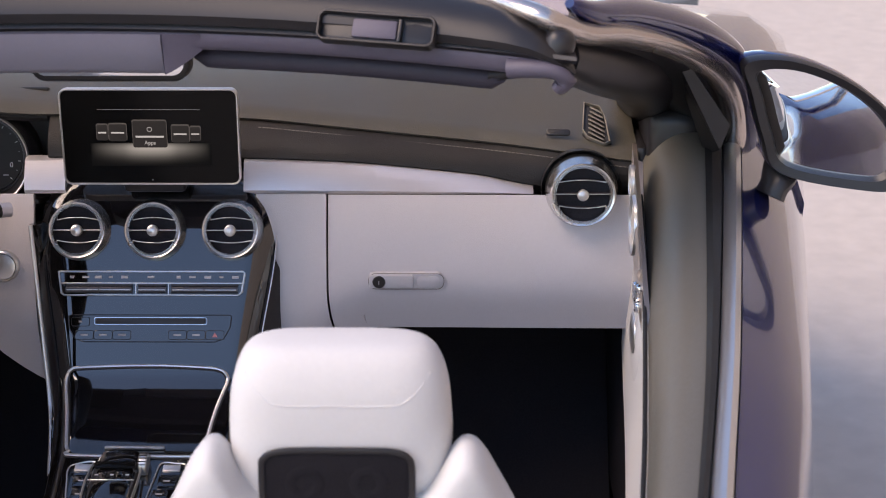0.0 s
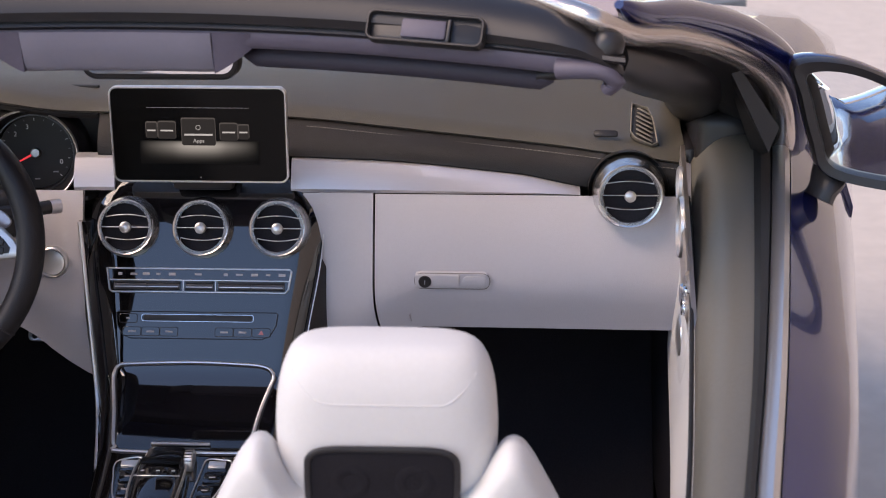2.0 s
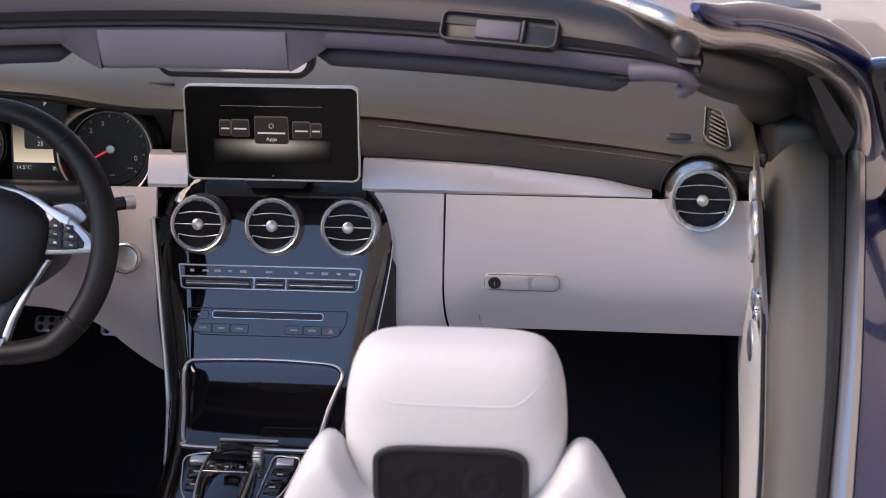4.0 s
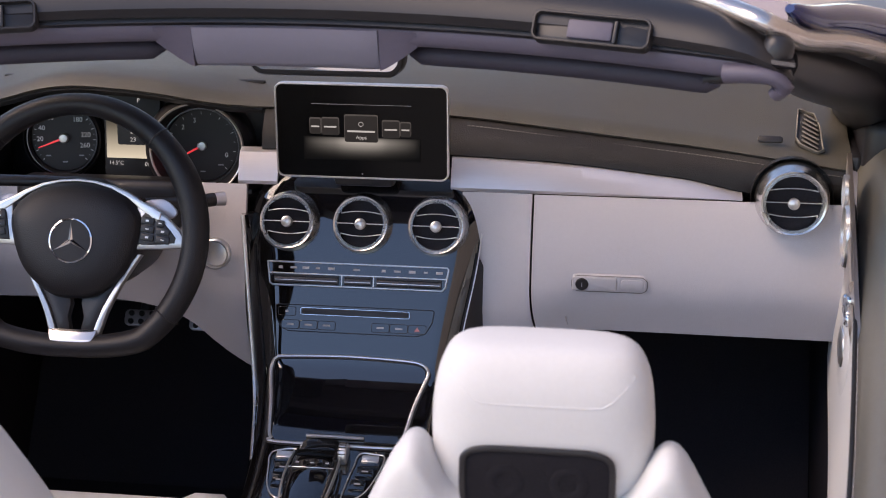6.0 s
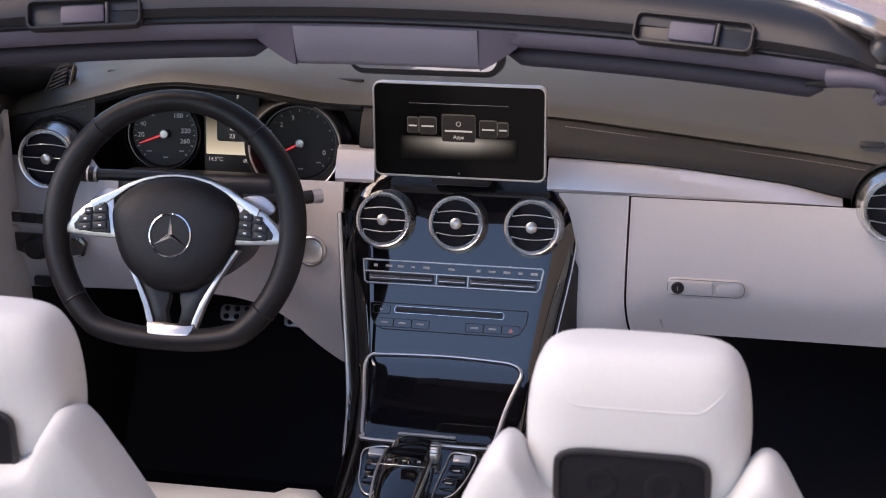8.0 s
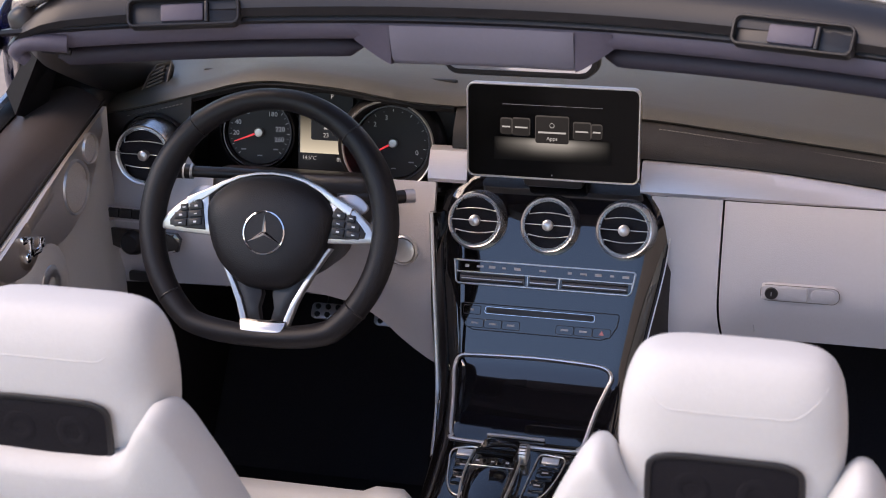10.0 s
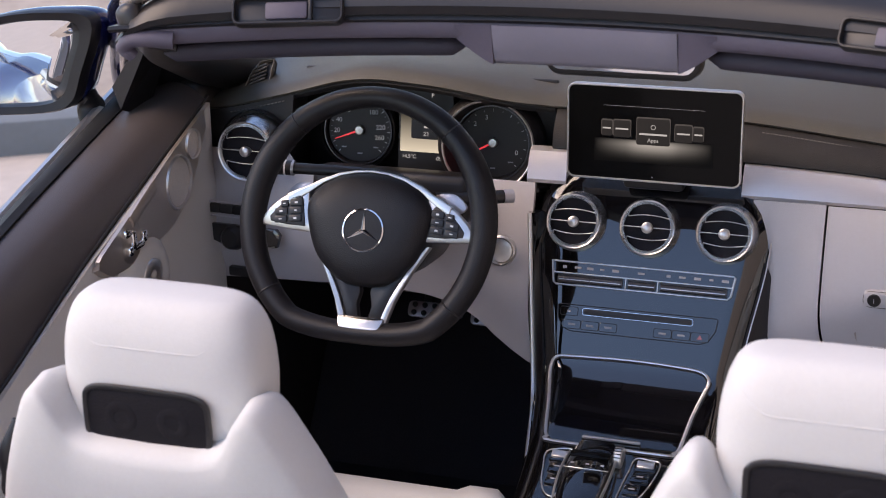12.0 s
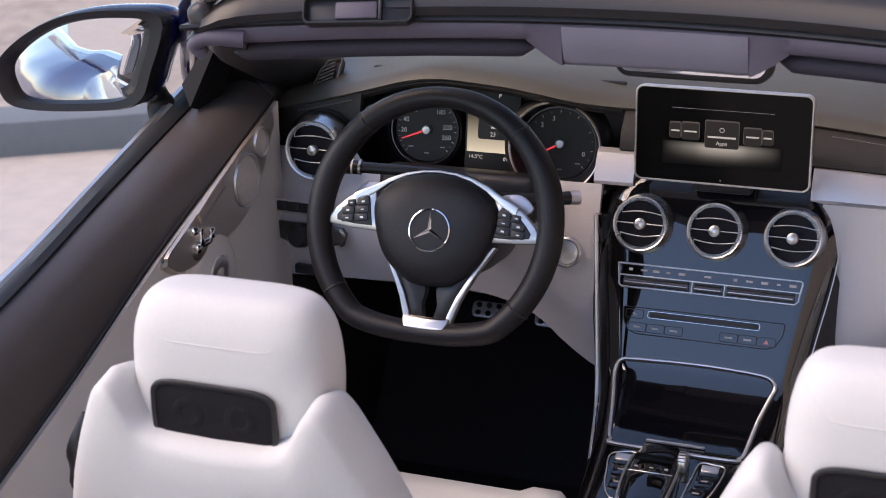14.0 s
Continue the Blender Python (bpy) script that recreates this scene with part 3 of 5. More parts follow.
for s in (-1, 1):
    part("dash_flank", rbox(0.09, 0.34, 0.16, 0.02, 3, pose(s * 0.762, 0.20, 1.04)), BLACK_PLASTIC, dash)
    part("end_cap", rbox(0.020, 0.40, 0.26, 0.008, m=pose(s * 0.712, 0.26, 0.93)), BLACK_PLASTIC, dash)
# plate with the airbag mark
part("airbag_plate", slab(outline(0.036, 0.010, 0.004), 0.003, 0.0012, pose(0.590, 0.085, 1.0755, 58, 0, -3)), BLACK_PLASTIC, dash)


def air_vent(name, x, y, z, R, tilt, yaw, parent, knob_dx=0.0):
    """A round air vent with satin ring, dark bowl, chrome-edged slats and knob."""
    m = facing(x, y, z, tilt, yaw)
    ring = part(name, lathe([(R * 0.84, -0.020), (R * 0.845, 0.001), (R * 0.87, 0.0035), (R * 0.90, 0.001), (R * 0.92, 0.0035), (R * 0.97, 0.0045), (R, 0.002), (R * 1.02, -0.004), (R * 1.09, -0.016), (R * 1.13, -0.030), (R * 1.13, -0.045)], 56, m), RING_METAL, parent, "satin silver vent ring", 25)
    part("inner_ring", lathe([(R * 0.80, -0.012), (R * 0.80, 0.0), (R * 0.825, 0.0035), (R * 0.85, 0.0015), (R * 0.85, -0.012)], 56, m), CHROME, ring, "bright inner ring")
    part("bowl", lathe([(0.0001, -0.014), (R * 0.5, -0.014), (R * 0.8, -0.012), (R * 0.835, 0.0)], 40, m), VOID_BLACK, ring, "black bowl")
    for dy in (-0.44, 0.0, 0.44):
        half = R * 0.80 * math.sqrt(1 - dy * dy)
        b = -0.0022 if dy == 0 else -0.0035 * (1 if dy > 0 else -1)
        pts = [(half * t, dy * R + b * t * t * (1 if dy else 0), -0.002) for t in np.linspace(-1, 1, 13)]
        part("slat", moved(tube(pts, 0.0008, 0.0008, 6, up=(0, 1, 0)), m), SATIN, ring)
        fin = loft([[(px, py + 0.0007, -0.003), (px, py - 0.0007, -0.003), (px, py - 0.0009, -0.011), (px, py + 0.0009, -0.011)] for px, py, _ in pts])
        part("slat_blade", moved(fin, m), VOID_BLACK, ring)
    part("knob", lathe([(0.0001, 0.0065), (0.005, 0.0062), (0.0078, 0.0045), (0.0085, 0.001), (0.0078, -0.004), (0.006, -0.010)], 24, m @ pose(knob_dx, -0.0005, 0.003)), SATIN, ring, "polished knob")
    return ring


air_vent("air_vent", 0.622, -0.004, 1.007, 0.0465, 6, 0, dash)
air_vent("air_vent", -0.632, -0.004, 1.021, 0.0475, 6, 0, dash)
# vent housings in the dash
for x, z in ((0.622, 1.004), (-0.634, 1.019)):
    part("vent_housing", lathe([(0.0001, -0.05), (0.052, -0.05), (0.058, -0.02), (0.058, 0.0)][::-1], 32, facing(x, 0.028, z, 6)), BLACK_PLASTIC, dash)


def side_grille(s):
    """Slatted demister outlet on the end of the pad."""
    c = Vector((0.640, 0.098, 1.088)) if s > 0 else Vector((-0.655, 0.12, 1.112))
    m = Matrix.Translation(c) @ pose(0, 0, 0, 42, s * 14, -s * 24)
    pts = [(-0.028, 0.030), (-0.002, 0.032), (0.016, 0.016), (0.044, -0.024), (0.038, -0.030), (0.006, -0.028), (-0.006, -0.020)]
    pts = [(a * 0.84, b * 0.86) for a, b in pts]
    if s < 0:
        pts = [(-a, b) for a, b in pts][::-1]
    body = part("demister_grille", rim(pts, 0.0026, 0.012, m, 0.0012), GRILLE_GREY, dash, "grey metal demister frame", 60)
    part("grille_backing", slab(inset(pts, 0.003), 0.010, 0.0, m @ pose(0, 0, -0.006)), BLACK_PLASTIC, body)
    for i in range(7):
        v = -0.020 + i * 0.0067
        cx = s * (0.009 - v * 0.55)
        part("grille_slat", rbox(0.028 - 0.005 * (i > 4), 0.0026, 0.006, 0.0008, 1, m @ pose(cx * 0.85, v, 0.0, 30, 0, -s * 8)), GRILLE_GREY, body)


side_grille(1)
side_grille(-1)

# ---- instrument cluster ----
cl = part("cluster_housing", rbox(0.42, 0.012, 0.165, 0.004, m=pose(-0.38, 0.150, 1.045)), DIAL, dash, "matt black instrument housing")
hood_secs = []
for i in range(33):
    x = -0.595 + 0.435 * i / 32
    y, z = SEAM_Y(x), SEAM_Z(x)
    hood_secs.append([(x, y + 0.002, z - 0.001), (x, y, z - 0.006), (x, y + 0.004, z - 0.012), (x, 0.125, z - 0.020), (x, 0.125, z - 0.002)])
part("cluster_hood", loft(hood_secs), BLACK_LEATHER, dash, "black leather hood over the dials")
part("cluster_floor", rbox(0.42, 0.09, 0.008, 0.003, m=pose(-0.38, 0.085, 0.972, -12, 0, 0)), BLACK_PLASTIC, dash)
part("column_surround", rbox(0.255, 0.06, 0.075, 0.014, 3, pose(-0.392, 0.012, 0.968, -8, 0, 0)), BLACK_PLASTIC, dash, "black surround over the steering column")
part("cluster_cheek", rbox(0.012, 0.08, 0.09, 0.005, m=pose(-0.59, 0.095, 1.02)), BLACK_PLASTIC, dash)


def dial(x, z, R, needle, marks, minor, parent, tunnel=0.0):
    m = facing(x, 0.112, z, 8, 8)
    bez = part("dial_bezel", lathe([(R * 1.0, -0.018), (R * 1.02, 0.004), (R * 1.03, 0.006), (R * 1.06, 0.006), (R * 1.08, 0.003), (R * 1.10, -0.010), (R * 1.12, -0.02)], 56, m), GUNMETAL, parent, "dark metal dial bezel")
    part("dial_rim", lathe([(R * 1.10, -0.012), (R * 1.12, 0.008), (R * 1.17, 0.006), (R * 1.2, -0.012)], 56, m), BLACK_PLASTIC, bez)
    part("dial_face", lathe([(0.0001, 0.0), (R * 0.5, 0.0), (R * 0.98, 0.0012)], 48, m @ pose(0, 0, -0.010)), DIAL, bez, "matt black dial face")
    if tunnel:
        # deep cone in front of the dial, ended by a bright ring
        F_ = tunnel
        part("dial_cone", lathe([(R * 1.06, 0.002), (F_ * 0.96, 0.044), (F_ * 0.965, 0.050)], 56, m), BLACK_PLASTIC, bez, "black cone round the dial")
        part("cone_ring", lathe([(F_ * 0.955, 0.046), (F_ * 0.965, 0.051), (F_ * 0.99, 0.052), (F_ * 1.01, 0.048), (F_ * 1.01, 0.040)], 56, m), SATIN, bez, "bright ring at the mouth")
        part("cone_shell", lathe([(F_ * 1.01, 0.046), (F_ * 1.10, 0.040), (F_ * 1.16, 0.020), (F_ * 1.16, -0.02)], 56, m), BLACK_PLASTIC, bez)
    for i in range(minor):
        a = radians(225 - 270 * i / (minor - 1))
        big = i % 2 == 0
        part("dial_tick", rbox(0.004 if big else 0.0026, 0.0008, 0.0004, 0, m=m @ pose(R * 0.90 * math.cos(a), R * 0.90 * math.sin(a), -0.0085, 0, 0, math.degrees(a))), MARKING if big else DIM_MARKING, bez)
    for txt, a, rr in marks:
        lettering("dial_number", txt, 0.0105, m @ pose(R * rr * math.cos(radians(a)), R * rr * math.sin(radians(a)), -0.0070), MARKING, bez)
    a = radians(needle)
    nd = loft([[(R * 0.12, -0.0016, 0), (R * 0.12, 0.0016, 0), (R * 0.12, 0.0016, 0.0012), (R * 0.12, -0.0016, 0.0012)], [(R * 0.82, -0.0007, 0), (R * 0.82, 0.0007, 0), (R * 0.82, 0.0007, 0.0010), (R * 0.82, -0.0007, 0.0010)]])
    part("needle", moved(nd, m @ pose(0, 0, -0.004, 0, 0, needle)), RED, bez, "red needle")
    part("needle_hub", lathe([(0.0001, 0.002), (0.006, 0.0018), (0.0075, 0.0), (0.0075, -0.005)], 24, m @ pose(0, 0, -0.003)), SATIN, bez)
    for dx in (-0.5, 0.0, 0.5):
        part("dial_bar", rbox(0.008, 0.002, 0.0004, 0, m=m @ pose(dx * R, -R * 0.72 + abs(dx) * 0.02, -0.0085)), DIM_MARKING, bez)
    return bez


dial(-0.488, 1.035, 0.0520, 200, [("20", 182, 0.72), ("40", 155, 0.72), ("60", 122, 0.72), ("180", 52, 0.70), ("220", 8, 0.66), ("260", -20, 0.66)], 27, dash)
dial(-0.266, 1.030, 0.0560, 207, [("1", 175, 0.72), ("2", 135, 0.72), ("3", 105, 0.72), ("0", -22, 0.72)], 17, dash, 0.071)
dm = facing(-0.377, 0.116, 1.035, 8)
disp = part("cluster_display", slab(outline(0.090, 0.136, 0.004), 0.006, 0.001, dm), DIAL, dash, "dark display between the dials")
part("display_picture", slab(outline(0.082, 0.060, 0.001), 0.001, 0, dm @ pose(0, 0.002, 0.0018)), DISPLAY_GLOW, disp, "warm lit picture")
part("display_shade", slab(outline(0.054, 0.036, 0.004), 0.001, 0, dm @ pose(0.004, 0.011, 0.0024)), DIAL, disp)
lettering("display_number", "23", 0.0095, dm @ pose(0.002, 0.001, 0.0032), TEXT_GLOW, disp)
part("display_bar", rbox(0.009, 0.003, 0.0006, 0, m=dm @ pose(0.003, 0.012, 0.0030)), TEXT_GLOW, disp)
lettering("display_temperature", "14.5°C", 0.0085, dm @ pose(-0.026, -0.036, 0.0015), TEXT_GLOW, disp)
lettering("display_clock", "09:33", 0.0085, dm @ pose(0.029, -0.037, 0.0015), TEXT_GLOW, disp)
lettering("gear_letter", "P", 0.009, dm @ pose(0.011, 0.062, 0.0015), TEXT_GLOW, disp)

# rear quarters that the door mirrors look back on
for s in (-1, 1):
    secs = []
    for i in range(19):
        y = -1.10 - i * 0.075
        w = float(np.interp(y, [-2.45, -2.1, -1.75, -1.45, -1.25, -1.10], [0.88, 0.93, 0.945, 0.915, 0.84, 0.745 if s > 0 else 0.835]))
        secs.append([(s * (w - 0.20), y, 0.905), (s * (w - 0.12), y, 0.893), (s * (w - 0.05), y, 0.862), (s * (w - 0.015), y, 0.815), (s * w, y, 0.75), (s * (w - 0.005), y, 0.55), (s * (w - 0.04), y, 0.33)])
    part("rear_quarter", sheet(secs, 0.015), PAINT, car)
    part("quarter_moulding", tube([(s * (0.70 + 0.08 * min(1, i / 4)), -1.15 - i * 0.10, 0.936) for i in range(13)], 0.016, 0.006, 8), CHROME, car, "polished belt moulding")

# ---- display screen ----
screen = thing("display_screen", (0.010, 0.0, 1.02), "black tablet-style display with silver frame on the dashboard", "screen")
sm = facing(0.0105, -0.014, 1.0935, 0)
part("screen_body", slab(outline(0.250, 0.138, 0.011, 8), 0.011, 0.002, sm @ pose(0, 0, -0.002)), SATIN, screen, "satin silver casing")
part("screen_rim", rim(outline(0.252, 0.140, 0.012, 8), 0.0032, 0.006, sm, 0.0012), SATIN, screen, "bright silver rim")
panel = part("screen_glass", slab(outline(0.246, 0.134, 0.009, 8), 0.003, 0.0006, sm @ pose(0, 0, 0.0002)), DISPLAY_GLASS, screen, "black glass front", 12)
part("screen_foot", rbox(0.09, 0.03, 0.06, 0.008, m=pose(0.008, 0.02, 1.035)), BLACK_PLASTIC, screen)
floor_secs = [[(u * 0.085, -0.008 - 0.034 * v, 0.0009) for u in np.linspace(-1, 1, 9)] for v in np.linspace(0, 1, 4)]
part("lit_floor", moved(sheet(floor_secs, 0.0003), sm), SCREEN_GLOW, panel, "soft glow under the menu tiles")
for x, w, h, y in ((-0.067, 0.017, 0.024, 0.008), (-0.045, 0.026, 0.026, 0.008), (0.043, 0.026, 0.026, 0.006), (0.064, 0.016, 0.022, 0.006), (0.0, 0.049, 0.040, 0.006)):
    z = 0.0022 if w > 0.04 else (0.0016 if w > 0.02 else 0.0012)
    part("menu_tile", slab(outline(w, h, 0.003), 0.0006, 0.0002, sm @ pose(x, y, z)), TILE_GLOW, panel, "grey menu tile")
    part("tile_face", slab(outline(w - 0.0016, h - 0.0016, 0.0025), 0.0006, 0.0002, sm @ pose(x, y - 0.0012, z + 0.0004)), TILE_FACE, panel)
    if w < 0.04:
        part("tile_bar", rbox(w * 0.7, 0.0022, 0.0003, 0, m=sm @ pose(x, y - 0.001, z + 0.0007)), TEXT_GLOW, panel)
part("tile_bar", rbox(0.040, 0.0026, 0.0003, 0, m=sm @ pose(0, 0.0015, 0.0029)), TEXT_GLOW, panel)
part("tile_emblem", lathe([(0.0028, 0), (0.0028, 0.0003), (0.0036, 0.0003), (0.0036, 0)], 20, sm @ pose(0, 0.012, 0.0028)), TEXT_GLOW, panel)
lettering("tile_word", "Apps", 0.0078, sm @ pose(0, -0.0075, 0.0029), TEXT_GLOW, panel)
part("menu_line", rbox(0.145, 0.0006, 0.0003, 0, m=sm @ pose(0.0, 0.040, 0.0009)), DIM_MARKING, panel)
part("screen_mark", rbox(0.002, 0.002, 0.0003, 0, m=sm @ pose(0.0, -0.062, 0.0009)), DIM_MARKING, panel)

# ---- centre console ----
console = thing("centre_console", (0.008, -0.2, 0.33), "piano-black centre console with silver-rimmed controls", "console")
CX = 0.008
pts = [(0.056, 1.020, 0.105), (0.047, 1.0165, 0.130), (0.040, 1.010, 0.148), (0.0345, 1.001, 0.161), (0.0285, 0.990, 0.169), (0.0215, 0.978, 0.172)]
# the face leans back evenly on its way down and then turns over into the tunnel
width_at = soft_curve([0, 0.05, 0.08, 0.145, 0.21, 0.26, 0.36, 0.45, 0.9], [0.173, 0.170, 0.1665, 0.155, 0.145, 0.138, 0.130, 0.124, 0.112])
lean = curve([0, 0.03, 0.10, 0.205, 0.222, 0.232, 0.260, 0.300, 0.335, 0.352, 0.45, 0.9], [30, 27, 25.5, 26, 27.5, 39, 47, 52, 58, 74, 78, 82])
run, fy, fz = 0.0, 0.014, 0.965
while run < 0.90:
    pts.append((fy, fz, width_at(run)))
    step = 0.012 if run < 0.18 or run > 0.37 else 0.003
    fy -= step * math.sin(radians(lean(run)))
    fz -= step * math.cos(radians(lean(run)))
    run += step
secs = []
for y, z, w in pts:
    row = []
    for i in range(41):
        u = -1 + 2 * i / 40
        e = max(0, abs(u) - 0.80) / 0.20
        row.append((CX + u * w, y + 0.016 * e ** 1.6, z - 0.010 * e ** 2))
    secs.append(row)
fascia = part("fascia", sheet(secs, 0.006), PIANO, console, "glossy piano-black fascia")
SY, SZ = [p[0] for p in pts][::-1], [p[1] for p in pts][::-1]


def stack_z(y):
    return float(np.interp(y, SY, SZ))


def on_stack(x, z):
    """Pose on the fascia at height z, facing out."""
    zs, ys = [p[1] for p in pts][::-1], [p[0] for p in pts][::-1]
    y = float(np.interp(z, zs, ys))
    y1, y2 = float(np.interp(z - 0.01, zs, ys)), float(np.interp(z + 0.01, zs, ys))
    return facing(CX + x, y, z, math.degrees(math.atan2(y2 - y1, 0.02)))


for s in (-1, 1):
    secs = []
    for y, z, w in pts[10:]:
        secs.append([(CX + s * (w - 0.002), y + 0.010, z - 0.010), (CX + s * (w + 0.006), y + 0.012, z - 0.03), (CX + s * (w + 0.012), y + 0.02, z - 0.10), (CX + s * (w + 0.012), y + 0.03, 0.33)])
    part("console_side", sheet(secs, 0.01), BLACK_PLASTIC, console, "black side panel")
part("side_strip", tube(smooth_path([(-0.177, 0.010, 0.955), (-0.173, 0.0, 0.903), (-0.163, -0.025, 0.79), (-0.152, -0.06, 0.69), (-0.135, -0.15, 0.645), (-0.118, -0.24, 0.62), (-0.10, -0.42, 0.60)], 6), 0.0035, 0.0025, 8), SATIN, console, "thin silver strip")
part("side_strip", tube([(CX + w + 0.0005, y + 0.014, z - 0.008) for y, z, w in pts if 0.66 < z < 0.96], 0.0013, 0.0013, 8), SATIN, console, "thin silver strip")
part("strip_backing", tube(smooth_path([(-0.170, 0.02, 0.955), (-0.165, 0.015, 0.88), (-0.155, -0.01, 0.78), (-0.144, -0.06, 0.68), (-0.12, -0.20, 0.62)], 6), 0.012, 0.010, 8), PIANO, console)
for x in (-0.1125, -0.0025, 0.1095):
    air_vent("air_vent", CX + x * 0.995, -0.012, 0.955, 0.0412, 19, 0, console)
# climate bar
cm = on_stack(-0.0025, 0.8795)
bar_out = [(-0.138, 0.018), (-0.133, -0.014), (-0.128, -0.018), (0.124, -0.018), (0.130, -0.012), (0.134, 0.015), (0.130, 0.019), (-0.134, 0.019)]
clim = part("climate_panel", slab(bar_out, 0.004, 0.001, cm @ pose(-0.001, 0, 0.0025)), PIANO, console, "climate control strip", 12)
part("climate_rim", rim(bar_out, 0.003, 0.004, cm @ pose(-0.001, 0, 0.003), 0.0012), SATIN, console, "satin silver rim")
part("climate_divider", rbox(0.262, 0.0022, 0.003, 0.0006, 1, cm @ pose(-0.002, 0.0005, 0.0035)), SATIN, clim)
for x in (-0.025, 0.022):
    part("climate_divider", rbox(0.0022, 0.018, 0.003, 0.0006, 1, cm @ pose(x, -0.008, 0.0035)), SATIN, clim)
for x, w in ((-0.078, 0.096), (-0.0015, 0.040), (0.074, 0.096)):
    part("rocker", moved(tube([(-w / 2, 0, 0), (w / 2, 0, 0)], 0.0056, 0.0044, 12), cm @ pose(x, -0.0085, 0.003)), GUNMETAL, clim, "dark ribbed rocker switch")
    part("rocker_line", rbox(w * 0.96, 0.0013, 0.0016, 0.0003, 1, cm @ pose(x, -0.0095, 0.0073)), SATIN, clim, "silver line")
    n = 1 if w < 0.06 else 2
    for i in range(1, n):
        part("rocker_gap", rbox(0.0008, 0.010, 0.0095, 0, m=cm @ pose(x - w / 2 + w * i / n, -0.0085, 0.004)), BLACK_PLASTIC, clim)
    part("rocker_shadow", rbox(w, 0.0030, 0.004, 0.0004, 1, cm @ pose(x, -0.0025, 0.005)), BLACK_PLASTIC, clim)
for i, x in enumerate((-0.118, -0.098, -0.080, -0.062, -0.042, -0.004, 0.036, 0.056, 0.078, 0.098, 0.118)):
    part("climate_mark", rbox(0.010 if i % 3 else 0.006, 0.0030 if i % 2 else 0.004, 0.0004, 0, m=cm @ pose(x, 0.0095, 0.0029)), DIM_MARKING, clim)
# disc slot and keys
km = on_stack(-0.0065, 0.8205)
key_out = [(-0.118, 0.019), (-0.116, 0.000), (-0.108, -0.014), (-0.096, -0.019), (0.094, -0.019), (0.107, -0.014), (0.116, 0.002), (0.118, 0.018), (0.115, 0.021), (-0.114, 0.021)]
keys = part("media_panel", slab(key_out, 0.004, 0.0008, km @ pose(0, 0, 0.0016)), PIANO, console, "media key panel", 12)
part("media_rim", rim(key_out, 0.0014, 0.002, km @ pose(0, 0, 0.0018), 0.0004), BLACK_PLASTIC, keys)
part("disc_slot", slab(outline(0.158, 0.0075, 0.003), 0.004, 0.0006, km @ pose(0.001, 0.0115, 0.0024)), BLACK_PLASTIC, keys)
part("disc_slot_rim", rim(outline(0.164, 0.0115, 0.004), 0.0016, 0.003, km @ pose(0.001, 0.0115, 0.0024), 0.0006), CHROME, keys)
for x, w, y in ((-0.100, 0.026, 0.0105), (-0.094, 0.026, -0.0085), (-0.067, 0.026, -0.0085), (-0.040, 0.026, -0.0085), (0.040, 0.026, -0.0085), (0.067, 0.026, -0.0085), (0.094, 0.026, -0.0085)):
    part("key", slab(outline(w, 0.0125, 0.003), 0.003, 0.0004, km @ pose(x, y, 0.0024)), PIANO, keys, "", 12)
    part("key_rim", rim(outline(w + 0.0008, 0.0135, 0.003), 0.0009, 0.002, km @ pose(x, y, 0.0022), 0.0002), BLACK_PLASTIC, keys)
    if x > 0.09:
        part("warning_triangle", moved(loft([[(0, 0.0038, 0), (-0.0042, -0.0032, 0), (0.0042, -0.0032, 0)], [(0, 0.0038, 0.0004), (-0.0042, -0.0032, 0.0004), (0.0042, -0.0032, 0.0004)]]), km @ pose(x, y, 0.0026)), PINK_MARK, keys, "red warning triangle")
    else:
        part("key_mark", rbox(0.011 if y < 0 else 0.005, 0.0028, 0.0003, 0, m=km @ pose(x, y, 0.0026)), DIM_MARKING, keys)


def on_top(points, lift=0.002):
    return [(CX + x, y, stack_z(y) + lift) for x, y in points]


bin_path = [(-0.1232, -0.1011), (-0.1235, -0.0900), (-0.1174, -0.0846), (-0.0988, -0.0832), (-0.0076, -0.0819), (0.0700, -0.0830), (0.0960, -0.0846), (0.1061, -0.0886), (0.1071, -0.0941), (0.1028, -0.1026), (0.0920, -0.1300), (0.0833, -0.1728), (0.0760, -0.1850), (0.0640, -0.1900), (-0.0950, -0.1885), (-0.1060, -0.1800), (-0.1110, -0.1690), (-0.1170, -0.1300)]
loop = [Vector(p) for p in smooth_path(on_top(bin_path, 0.002), 4, True)]
part("bin_rim", tube(loop, 0.0026, 0.0022, 8, True), SATIN, console, "satin silver bin rim")
part("bin_gap", tube([v + Vector((0, 0, -0.0022)) for v in loop], 0.0046, 0.0016, 8, True), BLACK_PLASTIC, console, "black gap beside the rim")
grip_m = Matrix.Translation((CX - 0.014, -0.1756, stack_z(-0.1756) + 0.003)) @ pose(0, 0, 0, 14, 0, 0)
part("lid_grip", rbox(0.084, 0.005, 0.004, 0.0015, m=grip_m), SATIN, console, "silver grip bar")
